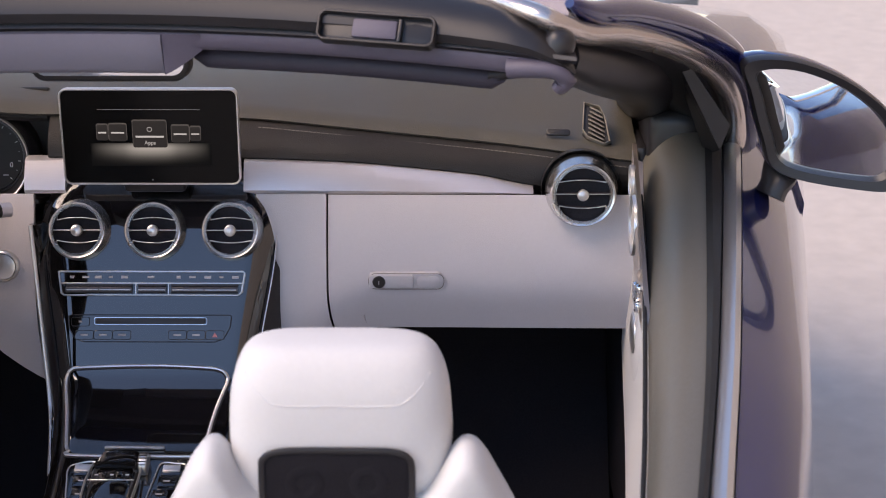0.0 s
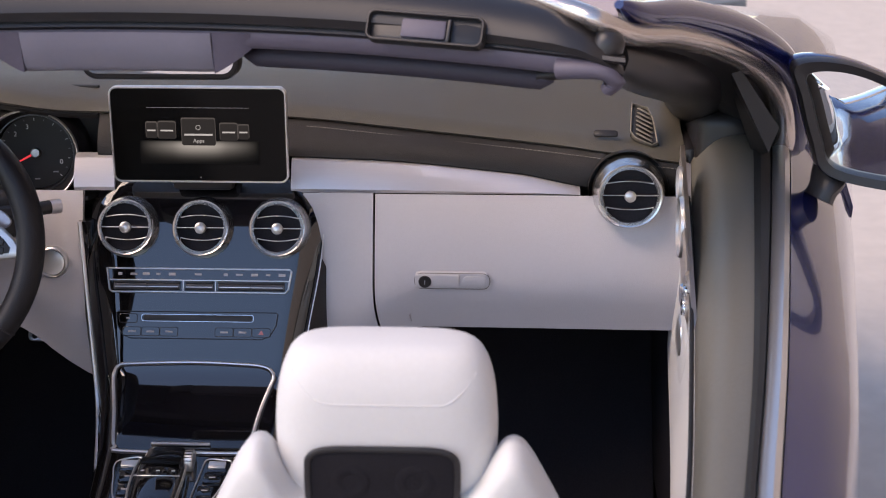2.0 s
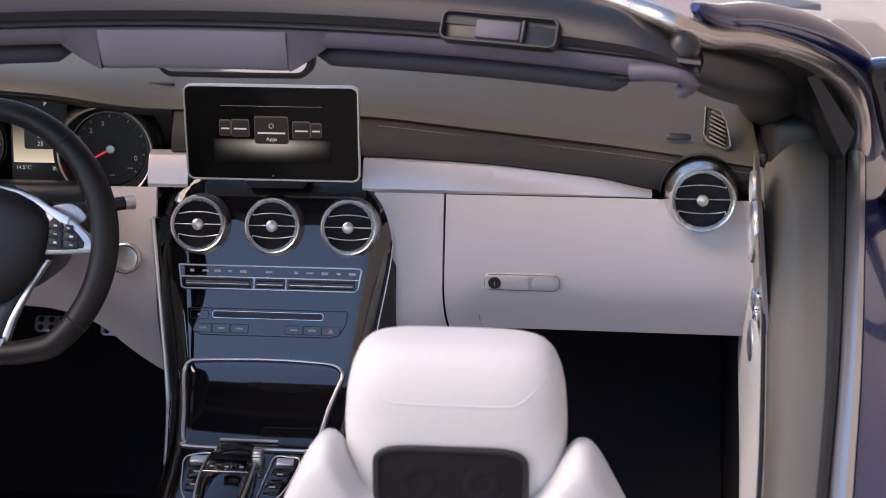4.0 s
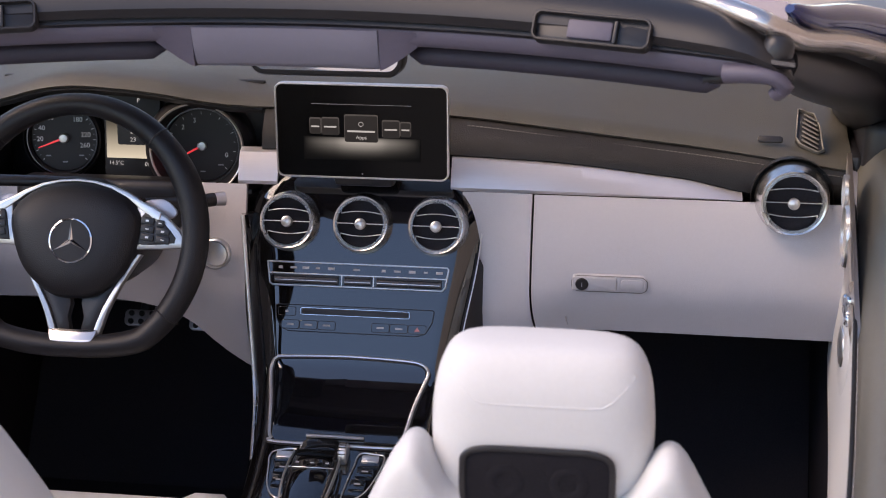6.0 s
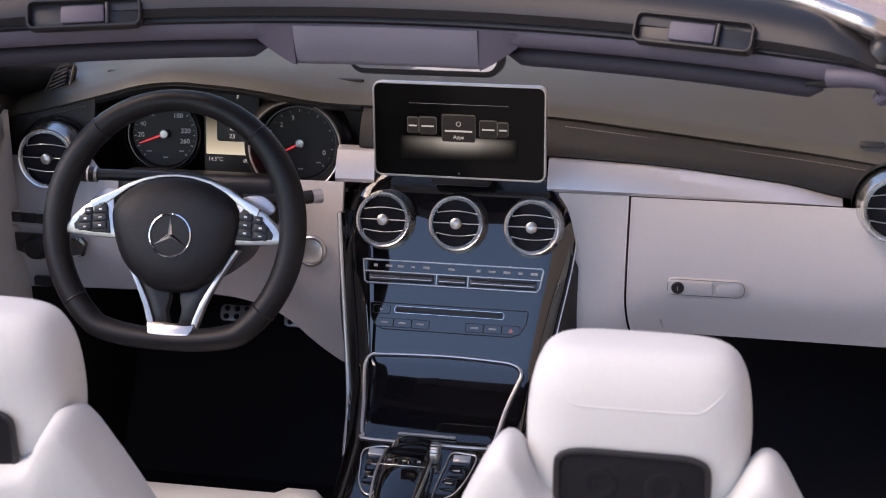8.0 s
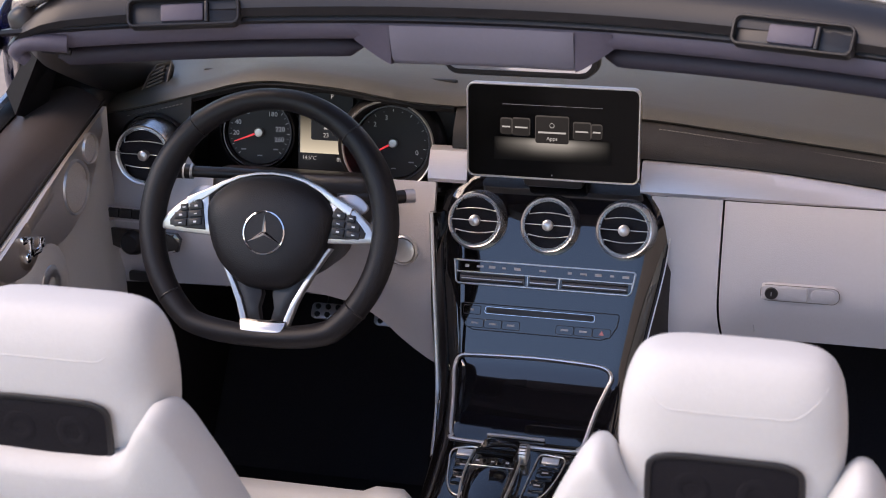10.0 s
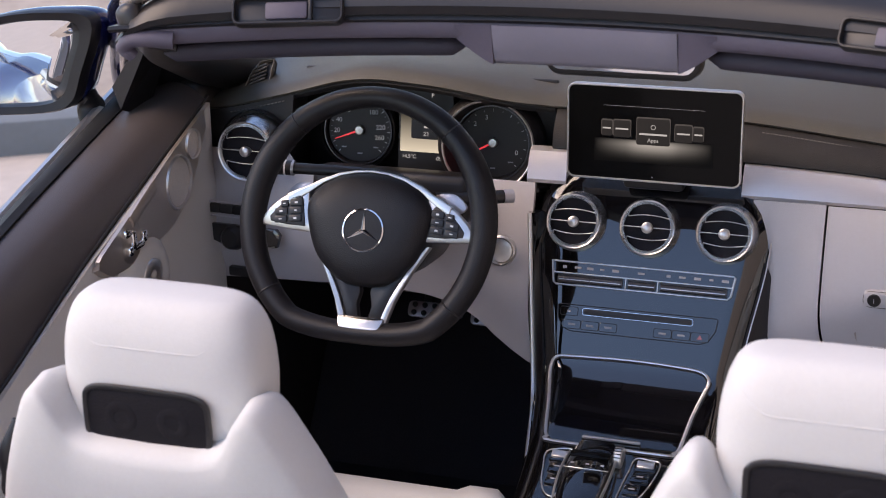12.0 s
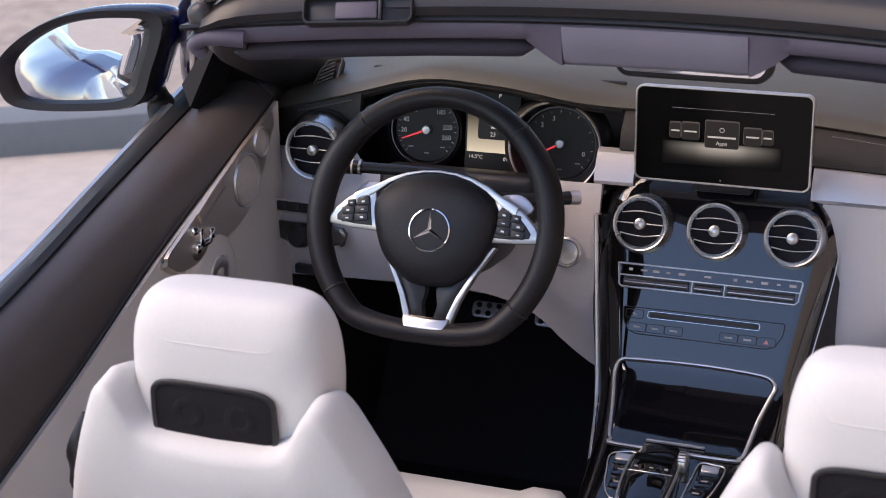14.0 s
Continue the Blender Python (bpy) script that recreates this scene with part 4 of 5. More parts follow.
# touchpad, keys and toggles on the tunnel
PX = CX - 0.030
pad_secs = []
for k in range(17):
    t = k / 16
    y = -0.184 - 0.150 * t
    w = 0.023 + 0.011 * math.sin(math.pi * min(1, 0.15 + t * 0.7))
    h = 0.024 * math.sin(math.pi * min(0.92, t * 0.75 + 0.08)) ** 0.6
    z = stack_z(y)
    pad_secs.append([(PX + w * math.cos(a), y, z - 0.004 + h * max(0, math.sin(a)) ** 0.40) for a in np.linspace(0, math.pi, 17)] + [(PX, y, z - 0.006)])
pad = part("touchpad", loft(pad_secs), PIANO, console, "glossy black touchpad hump")
for s in (-1, 1):
    edge = []
    for t in np.linspace(0.06 if s > 0 else 0.22, 1, 15):
        y = -0.184 - 0.150 * t
        w = 0.0245 + 0.011 * math.sin(math.pi * min(1, 0.15 + t * 0.7))
        edge.append((PX + s * w, y, stack_z(y) + 0.004 + 0.012 * math.sin(math.pi * min(0.9, t * 0.75))))
    part("pad_rail", tube(edge, 0.0017, 0.0042 if s > 0 else 0.0022, 8), SATIN, pad, "silver side rail")
for x in (-0.021, 0.0, 0.021):
    part("pad_mark", rbox(0.005, 0.0028, 0.0005, 0, m=pose(PX + x, -0.252, stack_z(-0.252) + 0.0206, 12, 0, 0)), DIM_MARKING, pad)
part("pad_groove", rbox(0.064, 0.0014, 0.0016, 0.0005, 1, pose(PX, -0.262, stack_z(-0.262) + 0.0204, 12, 0, 0)), SATIN, pad)
part("pad_window", slab(outline(0.056, 0.013, 0.004), 0.002, 0.0005, pose(PX, -0.232, stack_z(-0.232) + 0.0212, 16, 0, 0)), DISPLAY_GLASS, pad, "touch surface")
roller = part("volume_roller", lathe([(0.0001, 0.006), (0.014, 0.006), (0.016, 0.004), (0.016, -0.004), (0.014, -0.006), (0.0001, -0.006)], 28, pose(CX + 0.006, -0.214, stack_z(-0.214) + 0.008, 0, 90, 0)), SATIN, console, "ribbed silver roller")
for k in range(9):
    a = radians(20 + 17 * k)
    part("roller_rib", rbox(0.011, 0.0008, 0.0012, 0, m=pose(CX + 0.006, -0.214 + 0.0162 * math.cos(a), stack_z(-0.214) + 0.008 + 0.0162 * math.sin(a))), BLACK_PLASTIC, roller)
FIELDS = {-1: [(-0.0985, -0.2191), (-0.0928, -0.2075), (-0.0644, -0.2017), (-0.0615, -0.222), (-0.0615, -0.262), (-0.0640, -0.300), (-0.0780, -0.297), (-0.0890, -0.2746), (-0.0954, -0.2395)],
          1: [(0.0277, -0.2046), (0.0480, -0.2040), (0.0632, -0.2090), (0.0600, -0.242), (0.0490, -0.280), (0.0350, -0.297), (0.0190, -0.301), (0.0200, -0.262), (0.0235, -0.230)]}
for s in (-1, 1):
    part("key_field_rim", tube(smooth_path(on_top(FIELDS[s], 0.002), 4, True), 0.0012, 0.0011, 6, True), SATIN, console, "thin silver rim")
    for i, y in enumerate((-0.2185, -0.2405, -0.267)):
        kx = CX + ((-0.0771, -0.0750, -0.0740) if s < 0 else (0.0445, 0.0412, 0.0350))[i]
        z = stack_z(y)
        kb = part("toggle_key", rbox(0.027 - 0.003 * i, 0.022, 0.005, 0.0015, 2, pose(kx, y, z + 0.0005, 13, 0, 0)), PIANO, console, "black tunnel key")
        if i == 0:
            part("toggle_cap", rbox(0.024, 0.012, 0.005, 0.0015, 2, pose(kx, y + 0.001, z + 0.0045, 25, 0, 0)), SATIN, kb, "bright silver toggle")
        else:
            part("toggle_mark", rbox(0.009, 0.0026, 0.0004, 0, m=pose(kx, y, z + 0.0032, 13, 0, 0)), DIM_MARKING, kb)

# ---- steering wheel ----
wheel = thing("steering_wheel", (-0.337, -0.25, 1.006), "black leather flat-bottomed steering wheel with silver spokes", "steering wheel")
WM = facing(-0.337, -0.252, 1.006, 20, 0)
NW = 96
rim_path = []
for i in range(NW):
    a = 2 * math.pi * i / NW
    x, y = 0.1685 * math.cos(a), 0.1725 * math.sin(a)
    if y < -0.138:
        y = -0.138 - 0.45 * math.tanh((-y - 0.138) / 0.05) * 0.05
    rim_path.append((x, y, 0))
secs = []
for i, p in enumerate(rim_path):
    a = Vector(rim_path[i - 1])
    b = Vector(rim_path[(i + 1) % NW])
    t = (b - a).normalized()
    nrm = Vector((t.y, -t.x, 0))
    ang = math.degrees(math.atan2(p[1], p[0])) % 360
    grip = 0.98 + 0.22 * abs(math.cos(radians(ang))) + 0.06 * (math.exp(-((ang - 25) / 16) ** 2) + math.exp(-((ang - 155) / 16) ** 2))
    secs.append([Vector(p) + nrm * (0.0150 * grip * math.cos(q)) + Vector((0, 0, 0.0165 * grip * math.sin(q))) for q in np.linspace(0, 2 * math.pi, 17)[:-1]])
secs.append(secs[0])
bm = loft(secs, caps=False)
bmesh.ops.remove_doubles(bm, verts=bm.verts, dist=1e-6)
ring = part("wheel_rim", moved(bm, WM), WHEEL_LEATHER, wheel, "black leather rim")
for i in (13, 35, 58, 86):
    p = Vector(rim_path[i])
    t = (Vector(rim_path[(i + 1) % NW]) - Vector(rim_path[i - 1])).normalized()
    nrm = Vector((t.y, -t.x, 0))
    loopp = [p + nrm * (0.0152 * (0.98 + 0.22 * abs(p.x) / 0.17) * math.cos(q)) + Vector((0, 0, 0.0167 * (0.98 + 0.22 * abs(p.x) / 0.17) * math.sin(q))) for q in np.linspace(0, 2 * math.pi, 19)[:-1]]
    part("rim_seam", moved(tube(loopp, 0.0011, 0.0011, 6, True, up=tuple(t)), WM), BLACK_PLASTIC, ring)


def blob(pts, depth, dome, m, rings=5):
    """A softly domed cushion over an outline."""
    c = Vector((sum(p[0] for p in pts) / len(pts), sum(p[1] for p in pts) / len(pts)))
    secs = [[(x, y, -depth) for x, y in pts]]
    for k in range(rings + 1):
        q = k / rings * math.pi / 2 * 0.94
        f = math.cos(q) ** 0.55
        secs.append([(c.x + (x - c.x) * f, c.y + (y - c.y) * f, dome * math.sin(q)) for x, y in pts])
    return moved(loft(secs), m)


hub_out = [(v.x, v.y) for v in smooth_path([(0.0, 0.072, 0), (0.055, 0.062, 0), (0.092, 0.030, 0), (0.091, -0.010, 0), (0.072, -0.055, 0), (0.035, -0.086, 0), (0.0, -0.092, 0), (-0.035, -0.086, 0), (-0.072, -0.055, 0), (-0.091, -0.010, 0), (-0.092, 0.030, 0), (-0.055, 0.062, 0)], 5, True)][::-1]
hub_out = [(x * 0.96, y * 0.95) for x, y in hub_out]
hub = part("airbag_cover", blob(hub_out, 0.030, 0.024, WM @ pose(0.005, 0, 0.002)), WHEEL_LEATHER, wheel, "black domed airbag cover", 60)
em = WM @ pose(0.006, -0.011, 0.026)
emblem = part("emblem_ring", lathe([(0.0268, -0.004), (0.0270, 0.0), (0.0280, 0.0014), (0.0298, 0.0008), (0.0302, -0.004)], 44, em), CHROME, hub, "round chrome emblem ring")
part("emblem_disc", lathe([(0.0001, -0.0012), (0.027, -0.0014), (0.027, -0.004)], 40, em), BLACK_PLASTIC, hub)
for a in (90, 210, 330):
    arm = loft([[(0, -0.0042, -0.001), (0, 0.0042, -0.001), (0, 0, 0.0022)], [(0.0265, -0.0006, -0.001), (0.0265, 0.0006, -0.001), (0.0265, 0, 0.0006)]])
    part("emblem_arm", moved(arm, em @ pose(0, 0, 0, 0, 0, a)), CHROME, emblem)
part("hub_disc", lathe([(0.0001, 0.0030), (0.030, 0.0028), (0.052, 0.0012), (0.058, -0.0012), (0.059, -0.006)], 56, WM @ pose(0.004, -0.010, 0.0215)), WHEEL_LEATHER, hub, "round raised middle")
# silver spokes, the yoke over the hub and the split lower spoke
for s in (-1, 1):
    sp = [(0.0780, -0.0195), (0.118, -0.0178), (0.1560, -0.0145), (0.1515, -0.001), (0.1455, 0.008), (0.1370, 0.0160), (0.1270, 0.0245), (0.1160, 0.0310), (0.1020, 0.0375), (0.0870, 0.0440), (0.0855, 0.020), (0.0820, -0.002)]
    sp = [(s * x + 0.001, y) for x, y in sp]
    spoke = part("spoke", slab(sp if s > 0 else sp[::-1], 0.014, 0.0022, WM @ pose(0, 0, 0.004)), SATIN, wheel, "satin silver spoke", 30)
    kp = [(0.0880, -0.0125), (0.115, -0.0120), (0.1400, -0.0090), (0.1415, -0.002), (0.1340, 0.0075), (0.1230, 0.0185), (0.1090, 0.0275), (0.0990, 0.0305), (0.0950, 0.026), (0.0915, 0.008)]
    kp = [(s * x + 0.001, y) for x, y in kp]
    kpad = part("key_pad", slab(kp if s > 0 else kp[::-1], 0.006, 0.0012, WM @ pose(0, 0, 0.0062)), BLACK_PLASTIC, spoke, "black key pad")
    for r in range(3):
        for c in range(2):
            w = 0.0195 if (r or not c) else 0.012
            bx, by = s * (0.1030 + c * 0.0215 - (0.004 if w < 0.015 else 0)) + 0.001, 0.0195 - r * 0.0110 - c * 0.0030
            key = part("key", rbox(w - 0.001, 0.0094, 0.003, 0.0012, 2, WM @ pose(bx, by, 0.0070, 0, 0, -s * 8)), BLACK_PLASTIC, spoke)
            part("key_mark", rbox(0.0045, 0.0026 - 0.0012 * ((r + c) % 2), 0.0004, 0, m=WM @ pose(bx, by, 0.0087, 0, 0, -s * 8)), MARKING, spoke)
    # bright outer edge of the lower spoke
    edge = [(0.088, -0.026), (0.080, -0.038), (0.064, -0.064), (0.0525, -0.086), (0.0435, -0.106), (0.0365, -0.128), (0.0315, -0.144), (0.0225, -0.146), (0.0285, -0.122), (0.0370, -0.100), (0.0475, -0.080), (0.0600, -0.058), (0.0745, -0.036), (0.083, -0.025)]
    edge = [(s * x + 0.0075, y) for x, y in edge]
    part("lower_leg", slab(edge if s < 0 else edge[::-1], 0.012, 0.0018, WM @ pose(0, 0, 0.002)), SATIN, wheel, "satin silver lower spoke edge", 30)
    inside = [(0.078, -0.034), (0.060, -0.060), (0.046, -0.082), (0.036, -0.102), (0.0275, -0.124), (0.0240, -0.134), (0.0060, -0.134), (0.0105, -0.112), (0.0065, -0.094), (0.0100, -0.080), (0.040, -0.060)]
    inside = [(s * x + 0.0075, y) for x, y in inside]
    part("lower_spoke", slab(inside if s < 0 else inside[::-1], 0.012, 0.003, WM @ pose(0, 0, -0.0015)), BLACK_PLASTIC, wheel, "black lower spoke")
crown = [(-0.118, 0.0305), (-0.103, 0.0375), (-0.087, 0.0445), (-0.0680, 0.0555), (-0.0440, 0.0650), (-0.020, 0.0703), (0.004, 0.0720), (0.028, 0.0703), (0.052, 0.0650), (0.076, 0.0555), (0.094, 0.0445), (0.109, 0.0375), (0.122, 0.0305)]
inner_crown = [(x * 0.965 + 0.0002, y - 0.0034 - 0.012 * (abs(x - 0.003) / 0.12) ** 3) for x, y in crown]
part("yoke_trim", slab((crown + inner_crown[::-1])[::-1], 0.010, 0.0014, WM @ pose(0, 0, 0.0062)), SATIN, wheel, "satin silver yoke over the hub", 30)
clasp = [(v.x + 0.0075, v.y) for v in smooth_path([(-0.0330, -0.1275, 0), (-0.022, -0.1290, 0), (0.022, -0.1290, 0), (0.0330, -0.1275, 0), (0.0300, -0.1420, 0), (0.0220, -0.1465, 0), (-0.0220, -0.1465, 0), (-0.0300, -0.1420, 0)], 4, True)]
part("bottom_clasp", slab(clasp[::-1], 0.016, 0.0025, WM @ pose(0, -0.130, 0.0085, -28, 0, 0) @ pose(0, 0.130, 0)), SATIN, wheel, "satin silver bottom clasp")
part("column_shroud", lathe([(0.0001, -0.02), (0.07, -0.022), (0.078, -0.05), (0.07, -0.14), (0.05, -0.24), (0.0001, -0.24)], 28, WM), BLACK_PLASTIC, wheel, "black column shroud")
for s in (-1, 1):
    pp = [(s * 0.085, 0.050), (s * 0.112, 0.056), (s * 0.132, 0.040), (s * 0.118, 0.030)]
    part("shift_paddle", slab([(v.x, v.y) for v in smooth_path([(x, y, 0) for x, y in pp], 4, True)][::(1 if s < 0 else -1)], 0.005, 0.001, WM @ pose(0, -0.006, -0.030)), SATIN_TRIM, wheel, "silver shift paddle")
stalk = thing("indicator_stalk", (-0.42, -0.17, 1.03), "black indicator stalk with ribbed end behind the wheel", "stalk")
part("stalk_arm", tube([(-0.35, -0.15, 1.045), (-0.42, -0.165, 1.050), (-0.475, -0.175, 1.052)], 0.010, 0.008, 12), BLACK_PLASTIC, stalk)
part("stalk_end", tube([(-0.476, -0.175, 1.052), (-0.495, -0.178, 1.0525), (-0.507, -0.180, 1.053)], 0.0125, 0.0105, 14), BLACK_PLASTIC, stalk)
part("stalk_band", tube([(-0.4745, -0.1747, 1.0519), (-0.478, -0.1753, 1.0521)], 0.0129, 0.011, 14), SATIN, stalk, "thin silver band")
part("stalk_collar", tube([(-0.486, -0.1765, 1.0523), (-0.4885, -0.177, 1.0524)], 0.0130, 0.011, 14), MARKING, stalk)
lever = thing("selector_lever", (-0.21, -0.05, 0.985), "black gear selector lever with grey end", "lever")
part("lever_arm", tube([(-0.29, -0.10, 1.0), (-0.24, -0.06, 0.992), (-0.205, -0.033, 0.991)], 0.011, 0.010, 12), BLACK_PLASTIC, lever)
part("lever_end", tube([(-0.206, -0.034, 0.991), (-0.194, -0.025, 0.990)], 0.0115, 0.0105, 14), SATIN_TRIM, lever, "grey end button")

# ---- switches on the driver's side ----
start = thing("start_button", (-0.220, 0.0, 0.893), "silver round start button set in the pale grey panel", "button")
bm_ = facing(-0.2195, 0.001, 0.895, 8)
part("button_ring", lathe([(0.0185, -0.01), (0.0190, 0.004), (0.021, 0.007), (0.0235, 0.005), (0.0245, -0.010)], 36, bm_), SATIN, start, "bright ring")
part("button_cap", lathe([(0.0001, 0.0045), (0.014, 0.0042), (0.0180, 0.003), (0.0183, -0.006)], 36, bm_), SATIN, start, "polished silver cap")
sw = thing("light_switch_panel", (-0.66, 0.0, 0.91), "black light switch and key row on the grey panel", "switch")
wm = facing(-0.652, -0.016, 0.928, 4, -4)
part("key_row_rim", moved(tube([(a, b, 0.007) for a, b in outline(0.098, 0.022, 0.006)], 0.0015, 0.0015, 6, True), wm), SATIN_TRIM, sw, "silver rim")
for i in range(4):
    part("row_key", rbox(0.0215, 0.0145, 0.008, 0.0015, 2, wm @ pose(-0.034 + i * 0.0227, 0, 0.003)), BLACK_PLASTIC, sw)
part("dial_plate", slab([(-0.055, 0.017), (-0.050, -0.008), (-0.020, -0.017), (0.030, -0.019), (0.072, -0.012), (0.078, 0.008), (0.070, 0.017)], 0.008, 0.001, wm @ pose(0.005, -0.042, 0.005)), PIANO, sw, "black switch plate")
part("light_dial", lathe([(0.0001, 0.012), (0.014, 0.012), (0.0175, 0.009), (0.019, 0.0), (0.021, -0.004)], 32, wm @ pose(0.0, -0.045, 0.006)), BLACK_PLASTIC, sw, "black rotary light dial")
part("dial_plate_rim", tube([wm @ Vector((0.074, -0.052, 0.006)), wm @ Vector((0.035, -0.062, 0.006))], 0.0012, n=6), SATIN, sw)
part("lower_slot", rbox(0.05, 0.012, 0.016, 0.003, m=pose(-0.645, -0.008, 0.822, 0, 0, -4)), BLACK_PLASTIC, sw)


# ---- pedals ----
def pedal(x, w, y, z, h):
    p = thing("pedal", (x, y, z), "brushed steel pedal with black rubber studs", "pedal", "pedals")
    m = facing(x, y, z, 35)
    plate = part("pedal_plate", slab(outline(w, h, 0.008), 0.006, 0.0015, m), SATIN_TRIM, p)
    for i in range(max(2, int(w / 0.018))):
        for j in range(2):
            part("stud", lathe([(0.0001, 0.004), (0.004, 0.0035), (0.005, 0.0), (0.005, -0.001)], 12, m @ pose(-w / 2 + 0.012 + i * 0.018, -h / 4 + j * h / 2, 0.001)), RUBBER, plate, "black rubber stud")
    part("pedal_arm", tube([m @ Vector((0, 0.01, -0.01)), (x, y + 0.10, z + 0.12)], 0.010, 0.006, 8), BLACK_PLASTIC, p)
    return p


pedal(-0.428, 0.066, 0.25, 0.686, 0.028)
pedal(-0.330, 0.034, 0.25, 0.684, 0.030)


# ---- front seats ----
def car_seat(x, y, cushion_front, label, wide=1.0):
    seat = thing("car_seat", (x, y, 0.33), label, "car seat", "front seats")
    top = soft_curve([0, 0.06, 0.085, 0.098, 0.108, 0.122, 0.135, 0.165, 0.19, 0.21, 0.225], [0.962, 0.964, 0.972, 0.994, 1.016, 1.024, 1.012, 0.948, 0.885, 0.80, 0.66])
    secs = []
    for i in range(97):
        u = -0.222 + 0.444 * i / 96
        zt = top(abs(u))
        yb = lambda z: y - 0.035 + (1.0 - z) * 0.16 - 0.03 * (1 - (u / 0.222) ** 2)
        th = 0.085 + 0.05 * max(0, 0.9 - zt)
        zz = [0.40, 0.55, 0.70, zt - 0.10, zt - 0.05, zt - 0.022, zt - 0.006]
        zz = [min(z, zt - 0.006 - 0.002 * (7 - k)) for k, z in enumerate(zz)]
        row = [(x + u, yb(z) + (0.0 if z < zt - 0.03 else 0.012 * (z - zt + 0.03) / 0.03), z) for z in zz]
        row.append((x + u, yb(zt) + th * 0.5, zt))
        row += [(x + u, yb(z) + th - (0.0 if z < zt - 0.03 else 0.012 * (z - zt + 0.03) / 0.03), z) for z in zz[::-1]]
        secs.append(row)
    back = part("backrest", loft(secs), WHITE_LEATHER, seat, "white leather backrest", 70)
    # headrest
    secs = []
    prof = [(0.895, 0.088, 0.040), (0.93, 0.097, 0.050), (0.97, 0.103, 0.055), (1.01, 0.106, 0.057), (1.042, 0.105, 0.056), (1.066, 0.102, 0.053), (1.084, 0.097, 0.047), (1.098, 0.089, 0.039), (1.106, 0.076, 0.029), (1.109, 0.052, 0.018), (1.110, 0.020, 0.006)]
    for z, w, d in smooth_path([(p[0], p[1], p[2]) for p in prof], 3):
        n = 4.2
        row = []
        for q in range(40):
            a = 2 * math.pi * q / 40
            c, s_ = math.cos(a), math.sin(a)
            row.append((x + wide * w * math.copysign(abs(c) ** (2 / n), c), y + 0.030 + (1.05 - z) * 0.03 + d * math.copysign(abs(s_) ** (2 / 3.0), s_), z))
        secs.append(row)
    head = part("headrest", loft(secs), WHITE_LEATHER, seat, "white leather headrest", 70)
    # cap seam that follows the surface
    crease = []
    for k in range(25):
        u = -0.086 + 0.172 * k / 24
        z = 1.060 + 0.026 * max(0.0, (abs(u) - 0.055) / 0.031) ** 1.6
        w = float(np.interp(z, [p[0] for p in prof], [p[1] for p in prof]))
        d = float(np.interp(z, [p[0] for p in prof], [p[2] for p in prof]))
        crease.append((x + u, y + 0.030 + (1.05 - z) * 0.03 - d * (1 - min(0.98, abs(u) / w) ** 4.2) ** (1 / 3), z))
    part("headrest_seam", tube(crease, 0.0010, 0.0008, 6), WHITE_LEATHER, head)
    gm = facing(x - 0.001, y - 0.0275, 0.988, -2)
    go = [(0.070 * math.copysign(abs(math.cos(a)) ** 0.36, math.cos(a)), -0.003 + 0.033 * math.copysign(abs(math.sin(a)) ** 0.36, math.sin(a))) for a in np.linspace(0.03, 2 * math.pi + 0.03, 29)[:-1]]
    grille = part("neck_grille", slab([(v.x, v.y) for v in smooth_path([(a, b, 0) for a, b in go], 3, True)], 0.014, 0.002, gm @ pose(0, 0, 0.002)), MESH_BLACK, seat, "black mesh neck-heater grille")
    part("grille_rim", moved(tube([(v.x, v.y, 0.001) for v in smooth_path([(a, b, 0) for a, b in go], 3, True)], 0.0035, 0.003, 8, True), gm), BLACK_PLASTIC, grille)
    for dx in (-0.030, 0.030):
        part("grille_fan", lathe([(0.006, -0.001), (0.008, 0.0004), (0.018, 0.0005), (0.020, -0.001)], 24, gm @ pose(dx, -0.004, 0.002)), MESH_BLACK, grille)
    # cushion
    cs = []
    depth = abs(cushion_front - (y + 0.05))
    for k in range(13):
        t = k / 12
        yy = y + 0.05 + (cushion_front - y - 0.05) * t
        e = 1 - 0.55 * max(0, (t - 0.80) / 0.20) ** 2
        zc = 0.605 + 0.045 * t - 0.05 * max(0, (t - 0.84) / 0.16) ** 2
        w = 0.235 - 0.05 * max(0, (t - 0.8) / 0.2) ** 2
        cs.append([(x - w, yy, 0.45), (x - w, yy, zc - 0.015 * e), (x - w + 0.02, yy, zc + 0.012 * e), (x - w + 0.06, yy, zc + 0.012 * e), (x - w + 0.08, yy, zc), (x, yy, zc), (x + w - 0.08, yy, zc), (x + w - 0.06, yy, zc + 0.012 * e), (x + w - 0.02, yy, zc + 0.012 * e), (x + w, yy, zc - 0.015 * e), (x + w, yy, 0.45)])
    part("cushion", loft(cs), WHITE_LEATHER, seat, "white leather cushion", 60)
    part("seat_base", rbox(0.40, max(0.2, depth - 0.1), 0.13, 0.02, m=pose(x, (y + cushion_front) / 2, 0.392)), BLACK_PLASTIC, seat, "black seat base")
    return seat


car_seat(0.3375, -0.825, -0.42, "white leather passenger seat with black neck grille")
drv = car_seat(-0.339, -0.845, -0.235, "white leather driver seat with black neck grille", 1.07)
part("belt_guide", tube(smooth_path([(-0.519, -0.835, 0.945), (-0.528, -0.845, 0.91), (-0.531, -0.845, 0.875), (-0.529, -0.84, 0.855)], 5), 0.0095, 0.014, 12, taper=lambda k: 0.35 + 0.65 * math.sin(math.pi * min(0.75, 0.1 + k * 0.65))), BLACK_PLASTIC, drv, "black belt guide")


